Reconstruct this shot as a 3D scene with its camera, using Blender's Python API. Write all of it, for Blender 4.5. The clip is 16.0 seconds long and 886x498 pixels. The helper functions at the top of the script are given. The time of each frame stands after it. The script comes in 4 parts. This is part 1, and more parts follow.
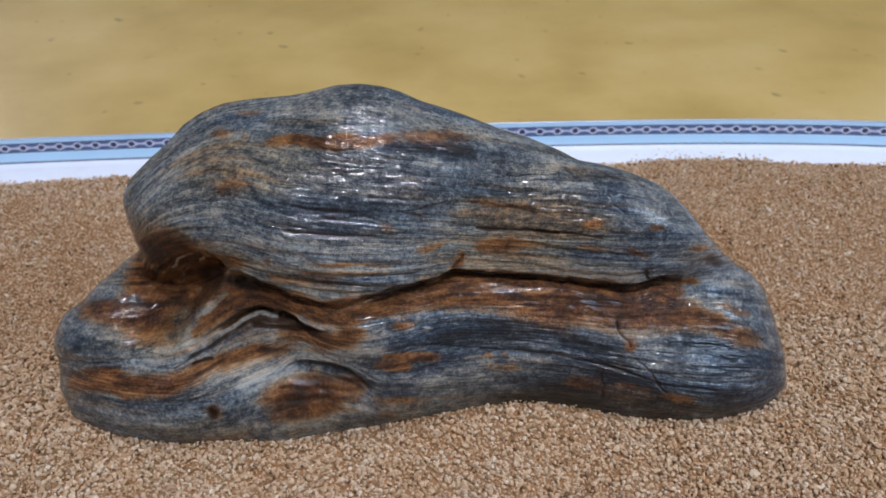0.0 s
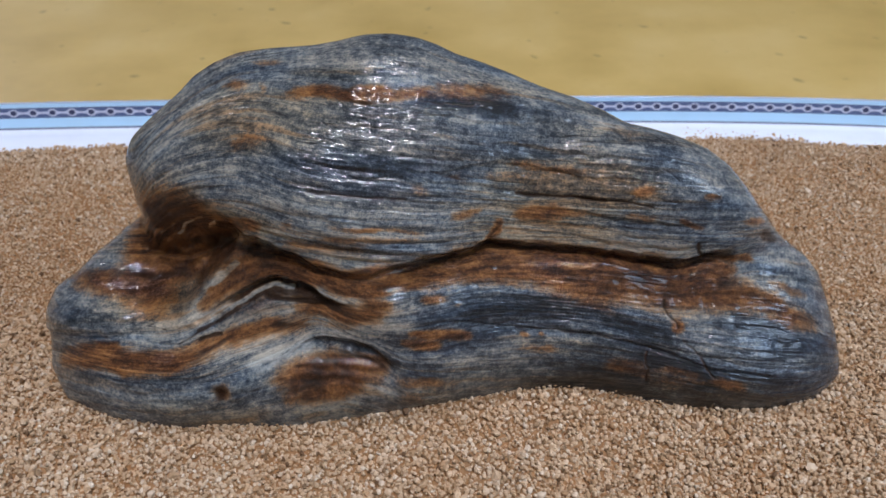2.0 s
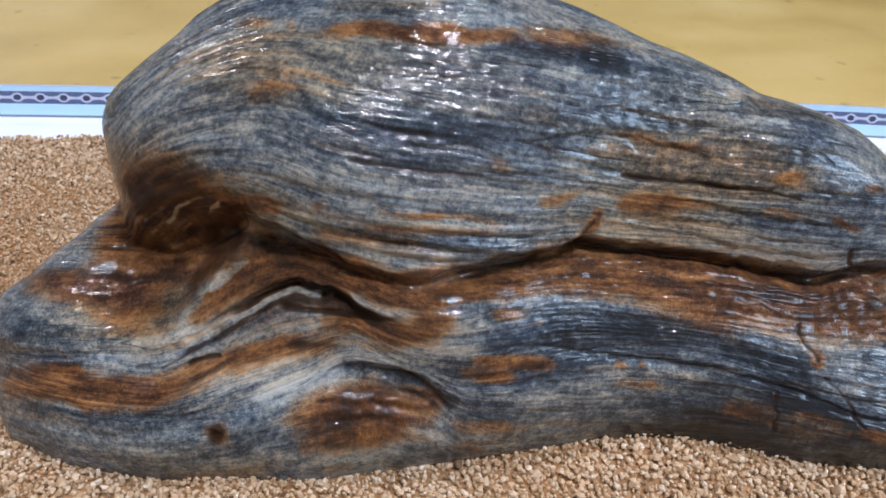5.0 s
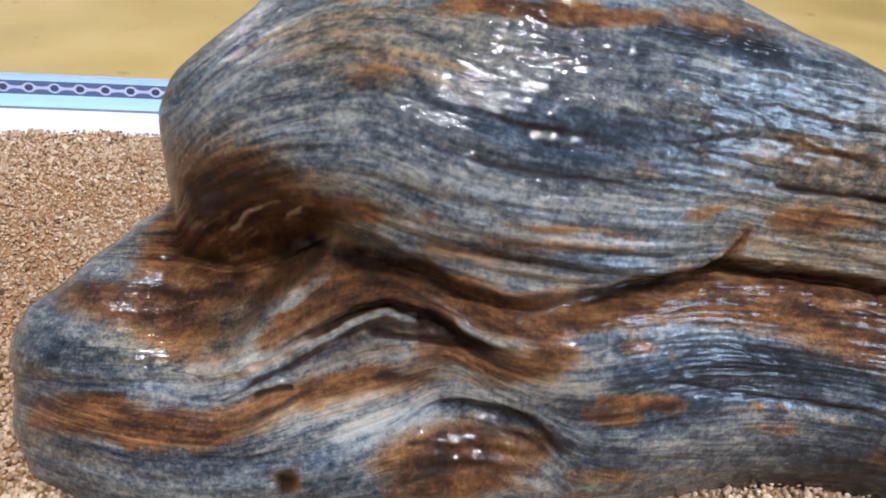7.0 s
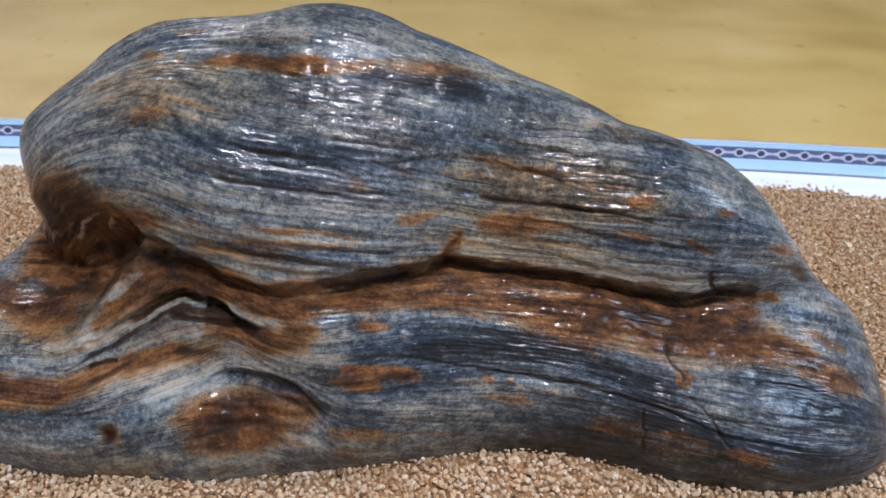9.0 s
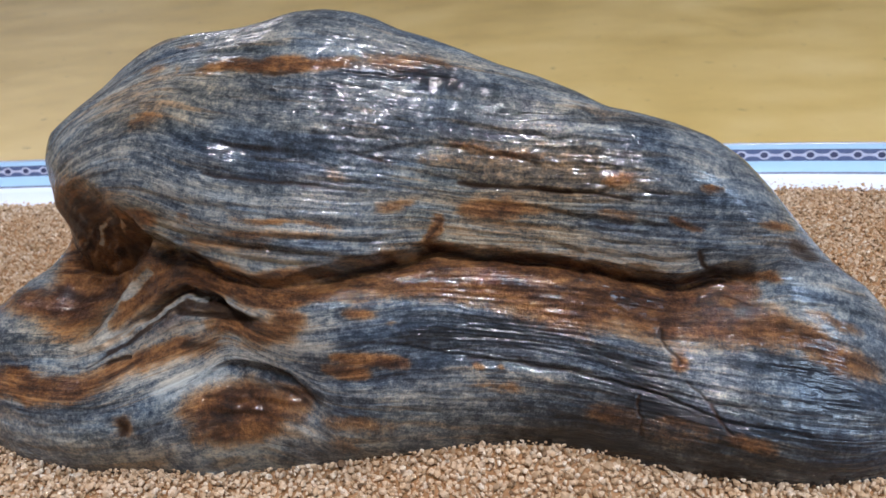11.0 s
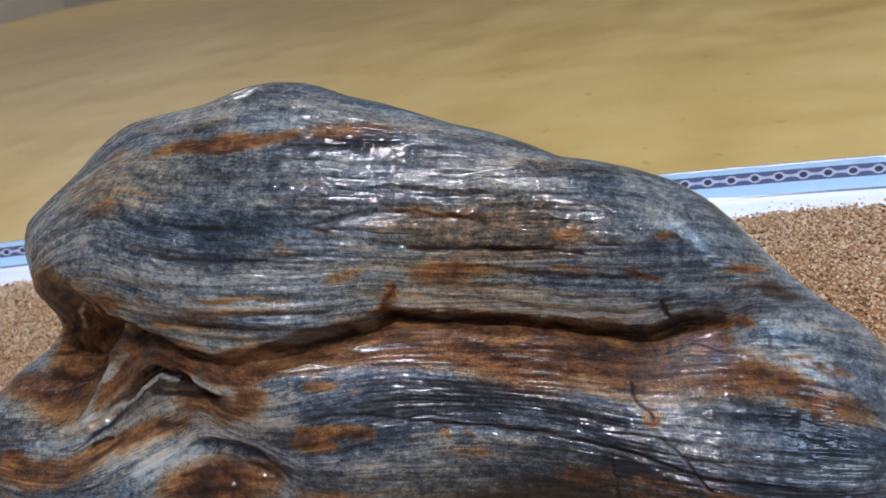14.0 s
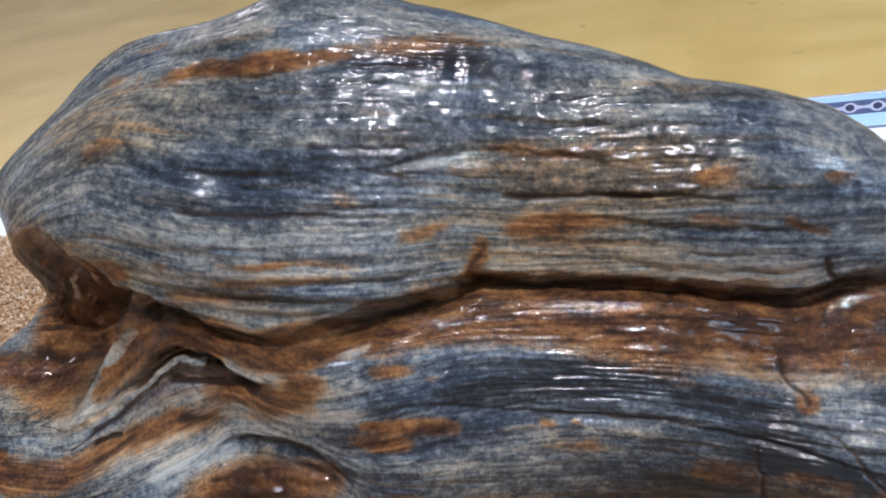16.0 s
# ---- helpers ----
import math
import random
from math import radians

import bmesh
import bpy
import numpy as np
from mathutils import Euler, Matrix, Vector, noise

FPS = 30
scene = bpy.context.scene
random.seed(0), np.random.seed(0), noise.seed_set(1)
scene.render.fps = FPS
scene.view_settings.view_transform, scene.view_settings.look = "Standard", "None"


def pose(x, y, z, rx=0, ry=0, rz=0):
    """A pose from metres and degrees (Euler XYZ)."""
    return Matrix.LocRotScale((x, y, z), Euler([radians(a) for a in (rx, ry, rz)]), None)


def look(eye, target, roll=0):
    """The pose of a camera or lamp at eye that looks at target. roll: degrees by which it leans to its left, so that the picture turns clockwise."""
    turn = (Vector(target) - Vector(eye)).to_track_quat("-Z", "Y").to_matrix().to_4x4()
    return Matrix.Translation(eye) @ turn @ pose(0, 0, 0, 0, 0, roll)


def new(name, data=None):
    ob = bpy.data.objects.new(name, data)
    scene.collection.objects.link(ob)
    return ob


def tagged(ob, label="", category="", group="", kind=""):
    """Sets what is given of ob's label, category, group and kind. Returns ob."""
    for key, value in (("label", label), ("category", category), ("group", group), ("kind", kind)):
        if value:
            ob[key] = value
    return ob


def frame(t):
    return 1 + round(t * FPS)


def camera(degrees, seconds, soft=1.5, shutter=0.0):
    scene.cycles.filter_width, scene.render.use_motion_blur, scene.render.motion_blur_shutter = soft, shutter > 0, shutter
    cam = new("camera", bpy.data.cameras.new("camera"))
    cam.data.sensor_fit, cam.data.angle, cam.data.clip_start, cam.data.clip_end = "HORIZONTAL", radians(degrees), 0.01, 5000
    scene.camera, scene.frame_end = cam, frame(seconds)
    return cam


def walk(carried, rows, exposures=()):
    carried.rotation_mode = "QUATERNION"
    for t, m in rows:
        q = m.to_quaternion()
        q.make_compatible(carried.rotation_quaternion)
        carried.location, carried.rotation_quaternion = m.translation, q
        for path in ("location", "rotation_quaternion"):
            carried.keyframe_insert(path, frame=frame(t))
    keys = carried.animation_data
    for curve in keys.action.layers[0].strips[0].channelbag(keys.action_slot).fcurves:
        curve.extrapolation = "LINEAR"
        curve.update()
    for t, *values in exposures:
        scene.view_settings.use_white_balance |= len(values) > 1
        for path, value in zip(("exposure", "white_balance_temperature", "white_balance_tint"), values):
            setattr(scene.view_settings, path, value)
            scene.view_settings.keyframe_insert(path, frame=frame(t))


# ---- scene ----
cam = camera(55.1, 16.0, soft=1.5)
cam.data.dof.use_dof, cam.data.dof.focus_distance, cam.data.dof.aperture_fstop = True, 0.24, 28.0
PATH = [
    (0, (0.01317, -0.26106, 0.22846), (0.01741, -0.01187, 0.06147), -1.33),
    (0.5, (0.00797, -0.26109, 0.22352), (0.01246, -0.01326, 0.05452), -0.86),
    (1, (0.00581, -0.25488, 0.21672), (0.01094, -0.00726, 0.04742), -0.57),
    (1.5, (0.00054, -0.24717, 0.20770), (0.00756, 0.00029, 0.03824), -0.04),
    (2, (-0.00087, -0.24506, 0.20693), (0.00757, 0.00363, 0.03934), 0.16),
    (2.5, (0.00123, -0.23933, 0.20567), (0.01009, 0.01088, 0.04039), 0.10),
    (3, (-0.00022, -0.23874, 0.20049), (0.00943, 0.01357, 0.03849), 0.27),
    (3.2, (-0.00169, -0.23880, 0.19982), (0.00872, 0.01436, 0.03920), 0.51),
    (5.3, (-0.02782, -0.18730, 0.15054), (-0.00960, 0.07107, -0.00082), 2.89),
    (5.5, (-0.03200, -0.18085, 0.14334), (-0.01266, 0.07830, -0.00656), 3.10),
    (6, (-0.04338, -0.17151, 0.13578), (-0.02074, 0.08795, -0.01310), 3.69),
    (6.5, (-0.04574, -0.17092, 0.14142), (-0.02246, 0.08791, -0.00847), 4.00),
    (7, (-0.04803, -0.17062, 0.14643), (-0.02408, 0.08816, -0.00343), 4.53),
    (7.5, (-0.04296, -0.17592, 0.15268), (-0.02093, 0.08351, 0.00365), 4.85),
    (8, (-0.01938, -0.18535, 0.16393), (-0.00548, 0.07507, 0.01566), 3.97),
    (8.5, (0.00755, -0.20553, 0.17239), (0.01229, 0.05676, 0.02685), 2.68),
    (9, (0.02189, -0.21266, 0.16336), (0.01849, 0.05261, 0.02329), 1.36),
    (9.2, (0.02596, -0.21046, 0.15749), (0.01854, 0.05578, 0.01942), 0.84),
    (11.3, (0.06387, -0.22089, 0.14989), (0.01456, 0.04942, 0.02947), -5.28),
    (11.5, (0.07245, -0.22003, 0.15123), (0.01855, 0.05004, 0.03225), -6.13),
    (12, (0.08889, -0.21664, 0.15356), (0.02782, 0.05285, 0.03676), -7.96),
    (12.5, (0.09288, -0.21497, 0.15333), (0.02812, 0.05520, 0.04013), -8.94),
    (13, (0.09011, -0.21325, 0.15123), (0.02390, 0.05722, 0.03959), -9.64),
    (13.5, (0.08703, -0.21257, 0.15282), (0.01955, 0.05818, 0.04263), -10.07),
    (14, (0.08267, -0.20882, 0.15318), (0.01389, 0.06137, 0.04242), -10.31),
    (14.5, (0.07367, -0.20585, 0.15157), (0.00632, 0.06423, 0.03967), -10.07),
    (15, (0.06551, -0.18983, 0.14814), (0.00082, 0.07881, 0.03131), -9.89),
    (15.5, (0.05597, -0.18351, 0.14746), (-0.00457, 0.08240, 0.02245), -10.10),
    (16, (0.04586, -0.17398, 0.14271), (-0.00998, 0.08993, 0.01144), -10.22),
]
EXPOSURES = [(0, 0.43), (1.0, 0.42), (2.0, 0.5), (3.2, 0.55), (5.3, 0.97), (6.5, 1.12), (7.4, 1.10), (8.0, 0.82), (9.0, 0.75), (11.4, 0.85), (12.5, 0.63), (14.0, 0.62), (15.0, 0.56), (16, 0.92)]
walk(cam, [(t, look(eye, target, roll)) for t, eye, target, roll in PATH], EXPOSURES)

# ---- light ----
world = bpy.data.worlds.new("world")
scene.world = world
world.use_nodes = True
wn = world.node_tree.nodes
sky = wn.new("ShaderNodeTexSky")
sky.sky_type, sky.sun_disc, sky.sun_elevation, sky.sun_rotation = "NISHITA", False, radians(35), radians(150)
wn["Background"].inputs[1].default_value = 0.08
world.node_tree.links.new(sky.outputs[0], wn["Background"].inputs[0])
FAR_FILL = 13.0     # added unseen lamp that brightens the far floor, watts
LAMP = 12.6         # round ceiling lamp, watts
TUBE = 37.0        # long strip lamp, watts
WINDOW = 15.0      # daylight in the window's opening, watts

# ---- materials ----


class Mat:
    """A node material with short ways to add and link nodes."""

    def __init__(self, name, rough=0.5, **given):
        self.m = bpy.data.materials.new(name)
        self.m.use_nodes = True
        self.t = self.m.node_tree
        self.bsdf = self.t.nodes["Principled BSDF"]
        self.put("Roughness", rough)
        for key, value in given.items():
            self.put(key.replace("_", " "), value)

    def put(self, key, value, node=None):
        socket = (node or self.bsdf).inputs[key]
        if isinstance(value, bpy.types.NodeSocket):
            self.t.links.new(value, socket)
        else:
            socket.default_value = value

    def attr(self, name):
        n = self.t.nodes.new("ShaderNodeAttribute")
        n.attribute_name = name
        return n

    def coords(self):
        return self.t.nodes.new("ShaderNodeTexCoord").outputs["Object"]

    def mapped(self, vector, scale, shift=(0, 0, 0)):
        n = self.t.nodes.new("ShaderNodeMapping")
        self.put("Vector", vector, n)
        n.inputs["Scale"].default_value = scale
        n.inputs["Location"].default_value = shift
        return n.outputs[0]

    def noise(self, vector, scale, detail=4, rough=0.55, distort=0.0):
        n = self.t.nodes.new("ShaderNodeTexNoise")
        self.put("Vector", vector, n)
        for key, value in (("Scale", scale), ("Detail", detail), ("Roughness", rough), ("Distortion", distort)):
            n.inputs[key].default_value = value
        return n.outputs["Fac"]

    def ramp(self, fac, stops):
        n = self.t.nodes.new("ShaderNodeValToRGB")
        self.put("Fac", fac, n)
        e = n.color_ramp.elements
        while len(e) < len(stops):
            e.new(0.5)
        for k, (at, colour) in zip(e, stops):
            k.position = at
            k.color = (*colour, 1) if len(colour) == 3 else colour
        return n.outputs["Color"]

    def mix(self, fac, one, two, blend="MIX"):
        n = self.t.nodes.new("ShaderNodeMix")
        n.data_type, n.blend_type = "RGBA", blend
        self.put(0, fac, n)
        for slot, value in ((6, one), (7, two)):
            if isinstance(value, tuple):
                n.inputs[slot].default_value = (*value, 1)
            else:
                self.put(slot, value, n)
        return n.outputs[2]

    def math(self, op, one, two=0.0, clamp=False):
        n = self.t.nodes.new("ShaderNodeMath")
        n.operation, n.use_clamp = op, clamp
        self.put(0, one, n)
        self.put(1, two, n)
        return n.outputs[0]

    def range(self, value, lo, hi, to_lo=0.0, to_hi=1.0):
        n = self.t.nodes.new("ShaderNodeMapRange")
        n.interpolation_type = "SMOOTHSTEP"
        for key, v in zip(("Value", "From Min", "From Max", "To Min", "To Max"), (value, lo, hi, to_lo, to_hi)):
            self.put(key, v, n)
        return n.outputs[0]

    def bump(self, height, strength, distance, normal=None):
        n = self.t.nodes.new("ShaderNodeBump")
        self.put("Height", height, n)
        n.inputs["Strength"].default_value = strength
        n.inputs["Distance"].default_value = distance
        if normal is not None:
            self.put("Normal", normal, n)
        return n.outputs[0]


def stone_material():
    k = Mat("wet_banded_stone", 0.55)
    flow = k.attr("flow").outputs["Vector"]          # x along the bands, y across them
    raw = k.coords()
    wav = k.noise(k.mapped(flow, (30, 70, 1)), 1.0, 3)
    bent = k.t.nodes.new("ShaderNodeVectorMath")
    bent.operation = "ADD"
    k.put(0, flow, bent)
    off = k.t.nodes.new("ShaderNodeCombineXYZ")
    k.put("Y", k.math("MULTIPLY", k.math("SUBTRACT", wav, 0.5), 0.004), off)
    k.put(1, off.outputs[0], bent)
    flow = bent.outputs[0]
    broad = k.noise(k.mapped(flow, (20, 150, 1)), 1.0, 4, 0.55)
    bands = k.noise(k.mapped(flow, (60, 520, 1), (3, 1, 0)), 1.0, 6, 0.66)
    fine = k.noise(k.mapped(flow, (300, 1500, 1), (7, 5, 0)), 1.0, 4, 0.65)
    grit = k.math("ADD", k.math("MULTIPLY", k.noise(raw, 800, 3, 0.65), 0.55), k.math("MULTIPLY", k.noise(raw, 2100, 3, 0.7), 0.45))
    blotch = k.noise(k.mapped(flow, (230, 340, 1), (2, 8, 0)), 1.0, 4, 0.6)

    def part_of(value, amount):
        return k.math("MULTIPLY", k.math("SUBTRACT", value, 0.5), amount)
    patchy = k.range(k.noise(k.mapped(flow, (45, 160, 1), (8, 3, 0)), 1.0, 4, 0.6), 0.35, 0.65, 0.5, 1.35)
    tone = k.math("ADD", 0.49, k.math("MULTIPLY", k.math("MULTIPLY", k.attr("pale").outputs["Fac"], patchy), 0.21))
    for value, amount in ((broad, 0.52), (bands, 0.50), (fine, 0.34), (grit, 0.85), (blotch, 0.46)):
        tone = k.math("ADD", tone, part_of(value, amount))
    grey = k.ramp(tone, [(0.18, (0.006, 0.009, 0.014)), (0.36, (0.029, 0.041, 0.058)), (0.49, (0.098, 0.118, 0.138)), (0.61, (0.232, 0.244, 0.236)), (0.84, (0.47, 0.455, 0.40))])
    cool = k.noise(k.mapped(flow, (30, 110, 1), (17, 3, 0)), 1.0, 3, 0.5)
    grey = k.mix(k.range(cool, 0.42, 0.66, 0.0, 0.8), grey, k.mix(1.0, grey, (0.82, 0.98, 1.16), "MULTIPLY"))
    tan = k.math("ADD", k.math("ADD", 0.40, k.attr("tan").outputs["Fac"]), part_of(k.noise(k.mapped(flow, (14, 240, 1), (11, 2, 0)), 1.0, 4), 1.6))
    grey = k.mix(k.range(tan, 0.2, 1.0, 0.0, 0.85), grey, k.mix(1.0, grey, (1.14, 0.95, 0.72), "MULTIPLY"))
    vein = k.noise(k.mapped(flow, (22, 420, 1), (13, 6, 0)), 1.0, 4, 0.6)
    vein = k.range(k.math("ADD", vein, k.math("MULTIPLY", tan, 0.12)), 0.60, 0.72, 0.0, 0.6)
    grey = k.mix(vein, grey, k.mix(1.0, grey, (0.92, 0.56, 0.30), "MULTIPLY"))
    # thin dark partings between the bands
    seam = k.noise(k.mapped(flow, (12, 300, 1), (5, 3, 0)), 1.0, 2, 0.5)
    seam = k.range(k.math("ABSOLUTE", k.math("SUBTRACT", seam, 0.5)), 0.0, 0.014, 1.0, 0.0)
    seam = k.math("MULTIPLY", seam, k.range(k.noise(k.mapped(flow, (40, 120, 1), (9, 9, 0)), 1.0, 3), 0.45, 0.62))
    grey = k.mix(k.math("MULTIPLY", seam, 0.7), grey, (0.014, 0.013, 0.014))
    # rust: soaked-in iron stain with ragged edges
    stain = k.attr("rust").outputs["Fac"]
    ragged = k.noise(k.mapped(flow, (120, 420, 1), (1, 9, 0)), 1.0, 5, 0.68)
    cloud = k.noise(k.mapped(flow, (130, 260, 1), (21, 4, 0)), 1.0, 5, 0.65)
    edge = k.math("ADD", k.math("ADD", part_of(ragged, 0.8), part_of(grit, 0.7)), part_of(cloud, 1.0))
    soaked = k.math("ADD", stain, k.math("MULTIPLY", edge, k.range(stain, 0.0, 0.35, 0.15, 1.0)))
    grey = k.mix(k.range(soaked, 0.0, 0.65, 0.0, 0.9), grey, k.mix(1.0, grey, (1.12, 0.78, 0.50), "MULTIPLY"))
    soak = k.range(soaked, 0.14, 0.98)
    depth = k.math("ADD", k.math("ADD", 0.56, part_of(k.noise(k.mapped(flow, (110, 240, 1), (4, 4, 0)), 1.0, 6, 0.7), 1.0)), k.math("ADD", part_of(grit, 0.55), part_of(soak, -0.14)))
    depth = k.math("ADD", depth, k.math("ADD", part_of(broad, 0.5), part_of(bands, 0.4)))
    depth = k.math("SUBTRACT", depth, k.math("MULTIPLY", k.attr("umber_and_shade").outputs["Fac"], 0.10))
    rust = k.ramp(depth, [(0.26, (0.012, 0.005, 0.003)), (0.40, (0.052, 0.019, 0.008)), (0.53, (0.150, 0.062, 0.021)), (0.66, (0.30, 0.140, 0.048)), (0.88, (0.43, 0.25, 0.11))])
    colour = k.mix(k.math("MULTIPLY", soak, 0.93), grey, rust)
    # dark brown stains, and shade painted into creases and the hollow
    dark = k.attr("umber_and_shade").outputs["Fac"]
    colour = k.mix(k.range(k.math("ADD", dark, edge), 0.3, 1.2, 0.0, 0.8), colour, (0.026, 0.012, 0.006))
    plum = k.attr("plum").outputs["Fac"]
    colour = k.mix(k.range(k.math("ADD", plum, k.math("ADD", part_of(grit, 1.2), part_of(ragged, 1.6))), 0.3, 1.2, 0.0, 0.75), colour, k.ramp(k.math("ADD", 0.5, k.math("ADD", part_of(grit, 1.6), part_of(bands, 1.2))), [(0.25, (0.016, 0.008, 0.008)), (0.55, (0.085, 0.048, 0.045)), (0.8, (0.26, 0.18, 0.165))]))
    colour = k.mix(k.range(k.math("ADD", k.attr("part").outputs["Fac"], part_of(grit, 0.6)), 0.1, 1.0, 0.0, 0.65), colour, (0.028, 0.016, 0.010))
    k.put("Base Color", colour)
    relief = k.math("ADD", k.math("MULTIPLY", bands, 0.8), k.math("ADD", k.math("MULTIPLY", fine, 0.4), k.math("MULTIPLY", grit, 0.5)))
    relief = k.math("SUBTRACT", relief, k.math("MULTIPLY", seam, 0.5))
    relief = k.math("ADD", relief, k.math("MULTIPLY", k.math("MULTIPLY", soak, grit), 0.9))
    k.put("Normal", k.bump(relief, 0.6, 0.0013))
    # film of water, pulled into beads and streaks along the bands
    bead = k.noise(k.mapped(flow, (1350, 2100, 1), (6, 1, 0)), 1.0, 1, 0.5)
    drop = k.noise(raw, 2500, 1)
    k.put("Coat Weight", k.range(dark, 0.15, 0.7, 0.74, 0.42))
    k.put("Specular IOR Level", 0.12)
    k.put("Coat Roughness", 0.02)
    k.put("Coat IOR", 1.52)
    k.put("Coat Normal", k.bump(k.math("ADD", k.math("MULTIPLY", bead, 0.8), k.math("MULTIPLY", drop, 0.6)), 0.31, 0.00024))
    return k.m


def sand_material(name, dark=1.0):
    k = Mat(name, 0.55)
    if dark == 1.0:
        pick = k.t.nodes.new("ShaderNodeNewGeometry").outputs["Random Per Island"]
    else:
        pick = k.noise(k.coords(), 900, 3)
    base = k.ramp(pick, [(0.0, (0.13, 0.075, 0.04)), (0.09, (0.36, 0.245, 0.145)), (0.20, (0.46, 0.325, 0.20)), (0.55, (0.55, 0.415, 0.285)), (0.85, (0.59, 0.465, 0.34)), (1.0, (0.66, 0.575, 0.47))])
    patch = k.noise(k.coords(), 55, 4)
    base = k.mix(k.range(patch, 0.35, 0.7, 0.0, 0.45), base, k.mix(1.0, base, (0.86, 0.70, 0.52), "MULTIPLY"))
    # darker copy for the bed: paints the shade between the grains
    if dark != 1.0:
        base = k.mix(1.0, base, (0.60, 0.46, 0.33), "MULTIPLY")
    k.put("Base Color", base)
    k.put("Normal", k.bump(k.noise(k.coords(), 2500, 2), 0.3, 0.0003))
    k.put("Roughness", 0.75)
    k.put("Specular IOR Level", 0.3)
    return k.m


def glaze_material(name, colour, rough=0.18):
    k = Mat(name, rough)
    spot = k.noise(k.coords(), 60, 4)
    k.put("Base Color", k.mix(k.range(spot, 0.4, 0.75, 0, 0.25), colour, tuple(c * 0.86 for c in colour)))
    k.put("Roughness", k.range(k.noise(k.coords(), 25, 3), 0.3, 0.7, rough * 0.8, rough * 1.4))
    k.put("Coat Weight", 0.3)
    return k.m


def chain_material():
    """Printed border: pale rings joined by waisted bars on a navy ground. u counts the links, v goes across."""
    k = Mat("chain_print", 0.25)
    uv = k.attr("print").outputs["Vector"]
    sep = k.t.nodes.new("ShaderNodeSeparateXYZ")
    k.put(0, uv, sep)
    u = k.math("SUBTRACT", k.math("FRACT", sep.outputs[0]), 0.5)
    v = sep.outputs[1]
    au = k.math("ABSOLUTE", u)
    av = k.math("ABSOLUTE", v)
    r = k.math("SQRT", k.math("ADD", k.math("POWER", k.math("DIVIDE", u, 0.26), 2.0), k.math("POWER", k.math("DIVIDE", v, 0.37), 2.0)))
    ring = k.range(r, 0.93, 1.07, 1.0, 0.0)
    hole = k.range(r, 0.58, 0.72, 1.0, 0.0)
    waist = k.math("ADD", 0.085, k.math("MULTIPLY", k.math("POWER", k.math("SUBTRACT", 0.5, au), 2.0), 1.0))
    bar = k.range(k.math("SUBTRACT", av, waist), -0.03, 0.05, 1.0, 0.0)
    pale = k.math("MAXIMUM", ring, bar)
    worn = k.noise(k.coords(), 400, 3)
    navy = k.mix(worn, (0.07, 0.10, 0.21), (0.11, 0.15, 0.28))
    light = k.mix(worn, (0.42, 0.47, 0.66), (0.55, 0.60, 0.75))
    colour = k.mix(pale, navy, light)
    colour = k.mix(hole, colour, k.mix(worn, (0.035, 0.045, 0.10), (0.07, 0.08, 0.15)))
    k.put("Base Color", colour)
    k.put("Coat Weight", 0.4)
    return k.m


def floor_material():
    k = Mat("yellow_floor_sheet", 0.4)
    c = k.coords()
    big = k.noise(c, 5.5, 3, 0.5)
    mid = k.noise(c, 13, 4, 0.55)
    small = k.noise(c, 160, 4, 0.6)
    base = k.ramp(k.math("ADD", k.math("MULTIPLY", big, 0.5), k.math("MULTIPLY", mid, 0.5)), [(0.36, (0.49, 0.355, 0.12)), (0.5, (0.60, 0.447, 0.168)), (0.64, (0.67, 0.52, 0.23))])
    base = k.mix(k.range(small, 0.5, 0.85, 0, 0.10), base, (0.36, 0.27, 0.10))
    fleck = k.noise(c, 60, 1, 0.4)
    base = k.mix(k.range(fleck, 0.70, 0.80, 0, 0.7), base, (0.20, 0.15, 0.06))
    k.put("Base Color", base)
    k.put("Roughness", k.range(mid, 0.3, 0.7, 0.29, 0.34))
    return k.m


def plaster_material(name, colour):
    k = Mat(name, 0.85)
    c = k.coords()
    k.put("Base Color", k.mix(k.range(k.noise(c, 2.5, 4), 0.35, 0.7), colour, tuple(x * 0.9 for x in colour)))
    k.put("Normal", k.bump(k.noise(c, 120, 3), 0.2, 0.002))
    return k.m


STONE = stone_material()
GRAIN = sand_material("sand_grains")
GAP_SHADE = sand_material("sand_gap_shade", 0.6)
WHITE = glaze_material("white_glaze", (0.73, 0.81, 0.95))
BLUE = glaze_material("pale_blue_glaze", (0.44, 0.69, 0.93))
EDGE = glaze_material("worn_edge", (0.36, 0.43, 0.56))
LINE = glaze_material("slate_line", (0.16, 0.19, 0.28))
CHAIN = chain_material()
FLOOR = floor_material()
# unseen walls and ceiling, each toned to steer fill light and floor reflections
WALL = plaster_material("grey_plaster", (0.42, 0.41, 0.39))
CEILING = plaster_material("low_bounce_plaster", (0.27, 0.27, 0.265))
LOW_FILL_WALL = plaster_material("low_fill_plaster", (0.24, 0.235, 0.225))
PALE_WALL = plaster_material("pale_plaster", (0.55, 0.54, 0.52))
FRAME = Mat("white_painted_wood", 0.35, Base_Color=(0.75, 0.75, 0.74, 1)).m
GLASS = Mat("window_glass", 0.02, Base_Color=(1, 1, 1, 1), Transmission_Weight=1.0).m
GLOW = Mat("lamp_diffuser", 0.5, Base_Color=(0.9, 0.9, 0.9, 1), Emission_Color=(1, 0.97, 0.92, 1), Emission_Strength=1.0).m


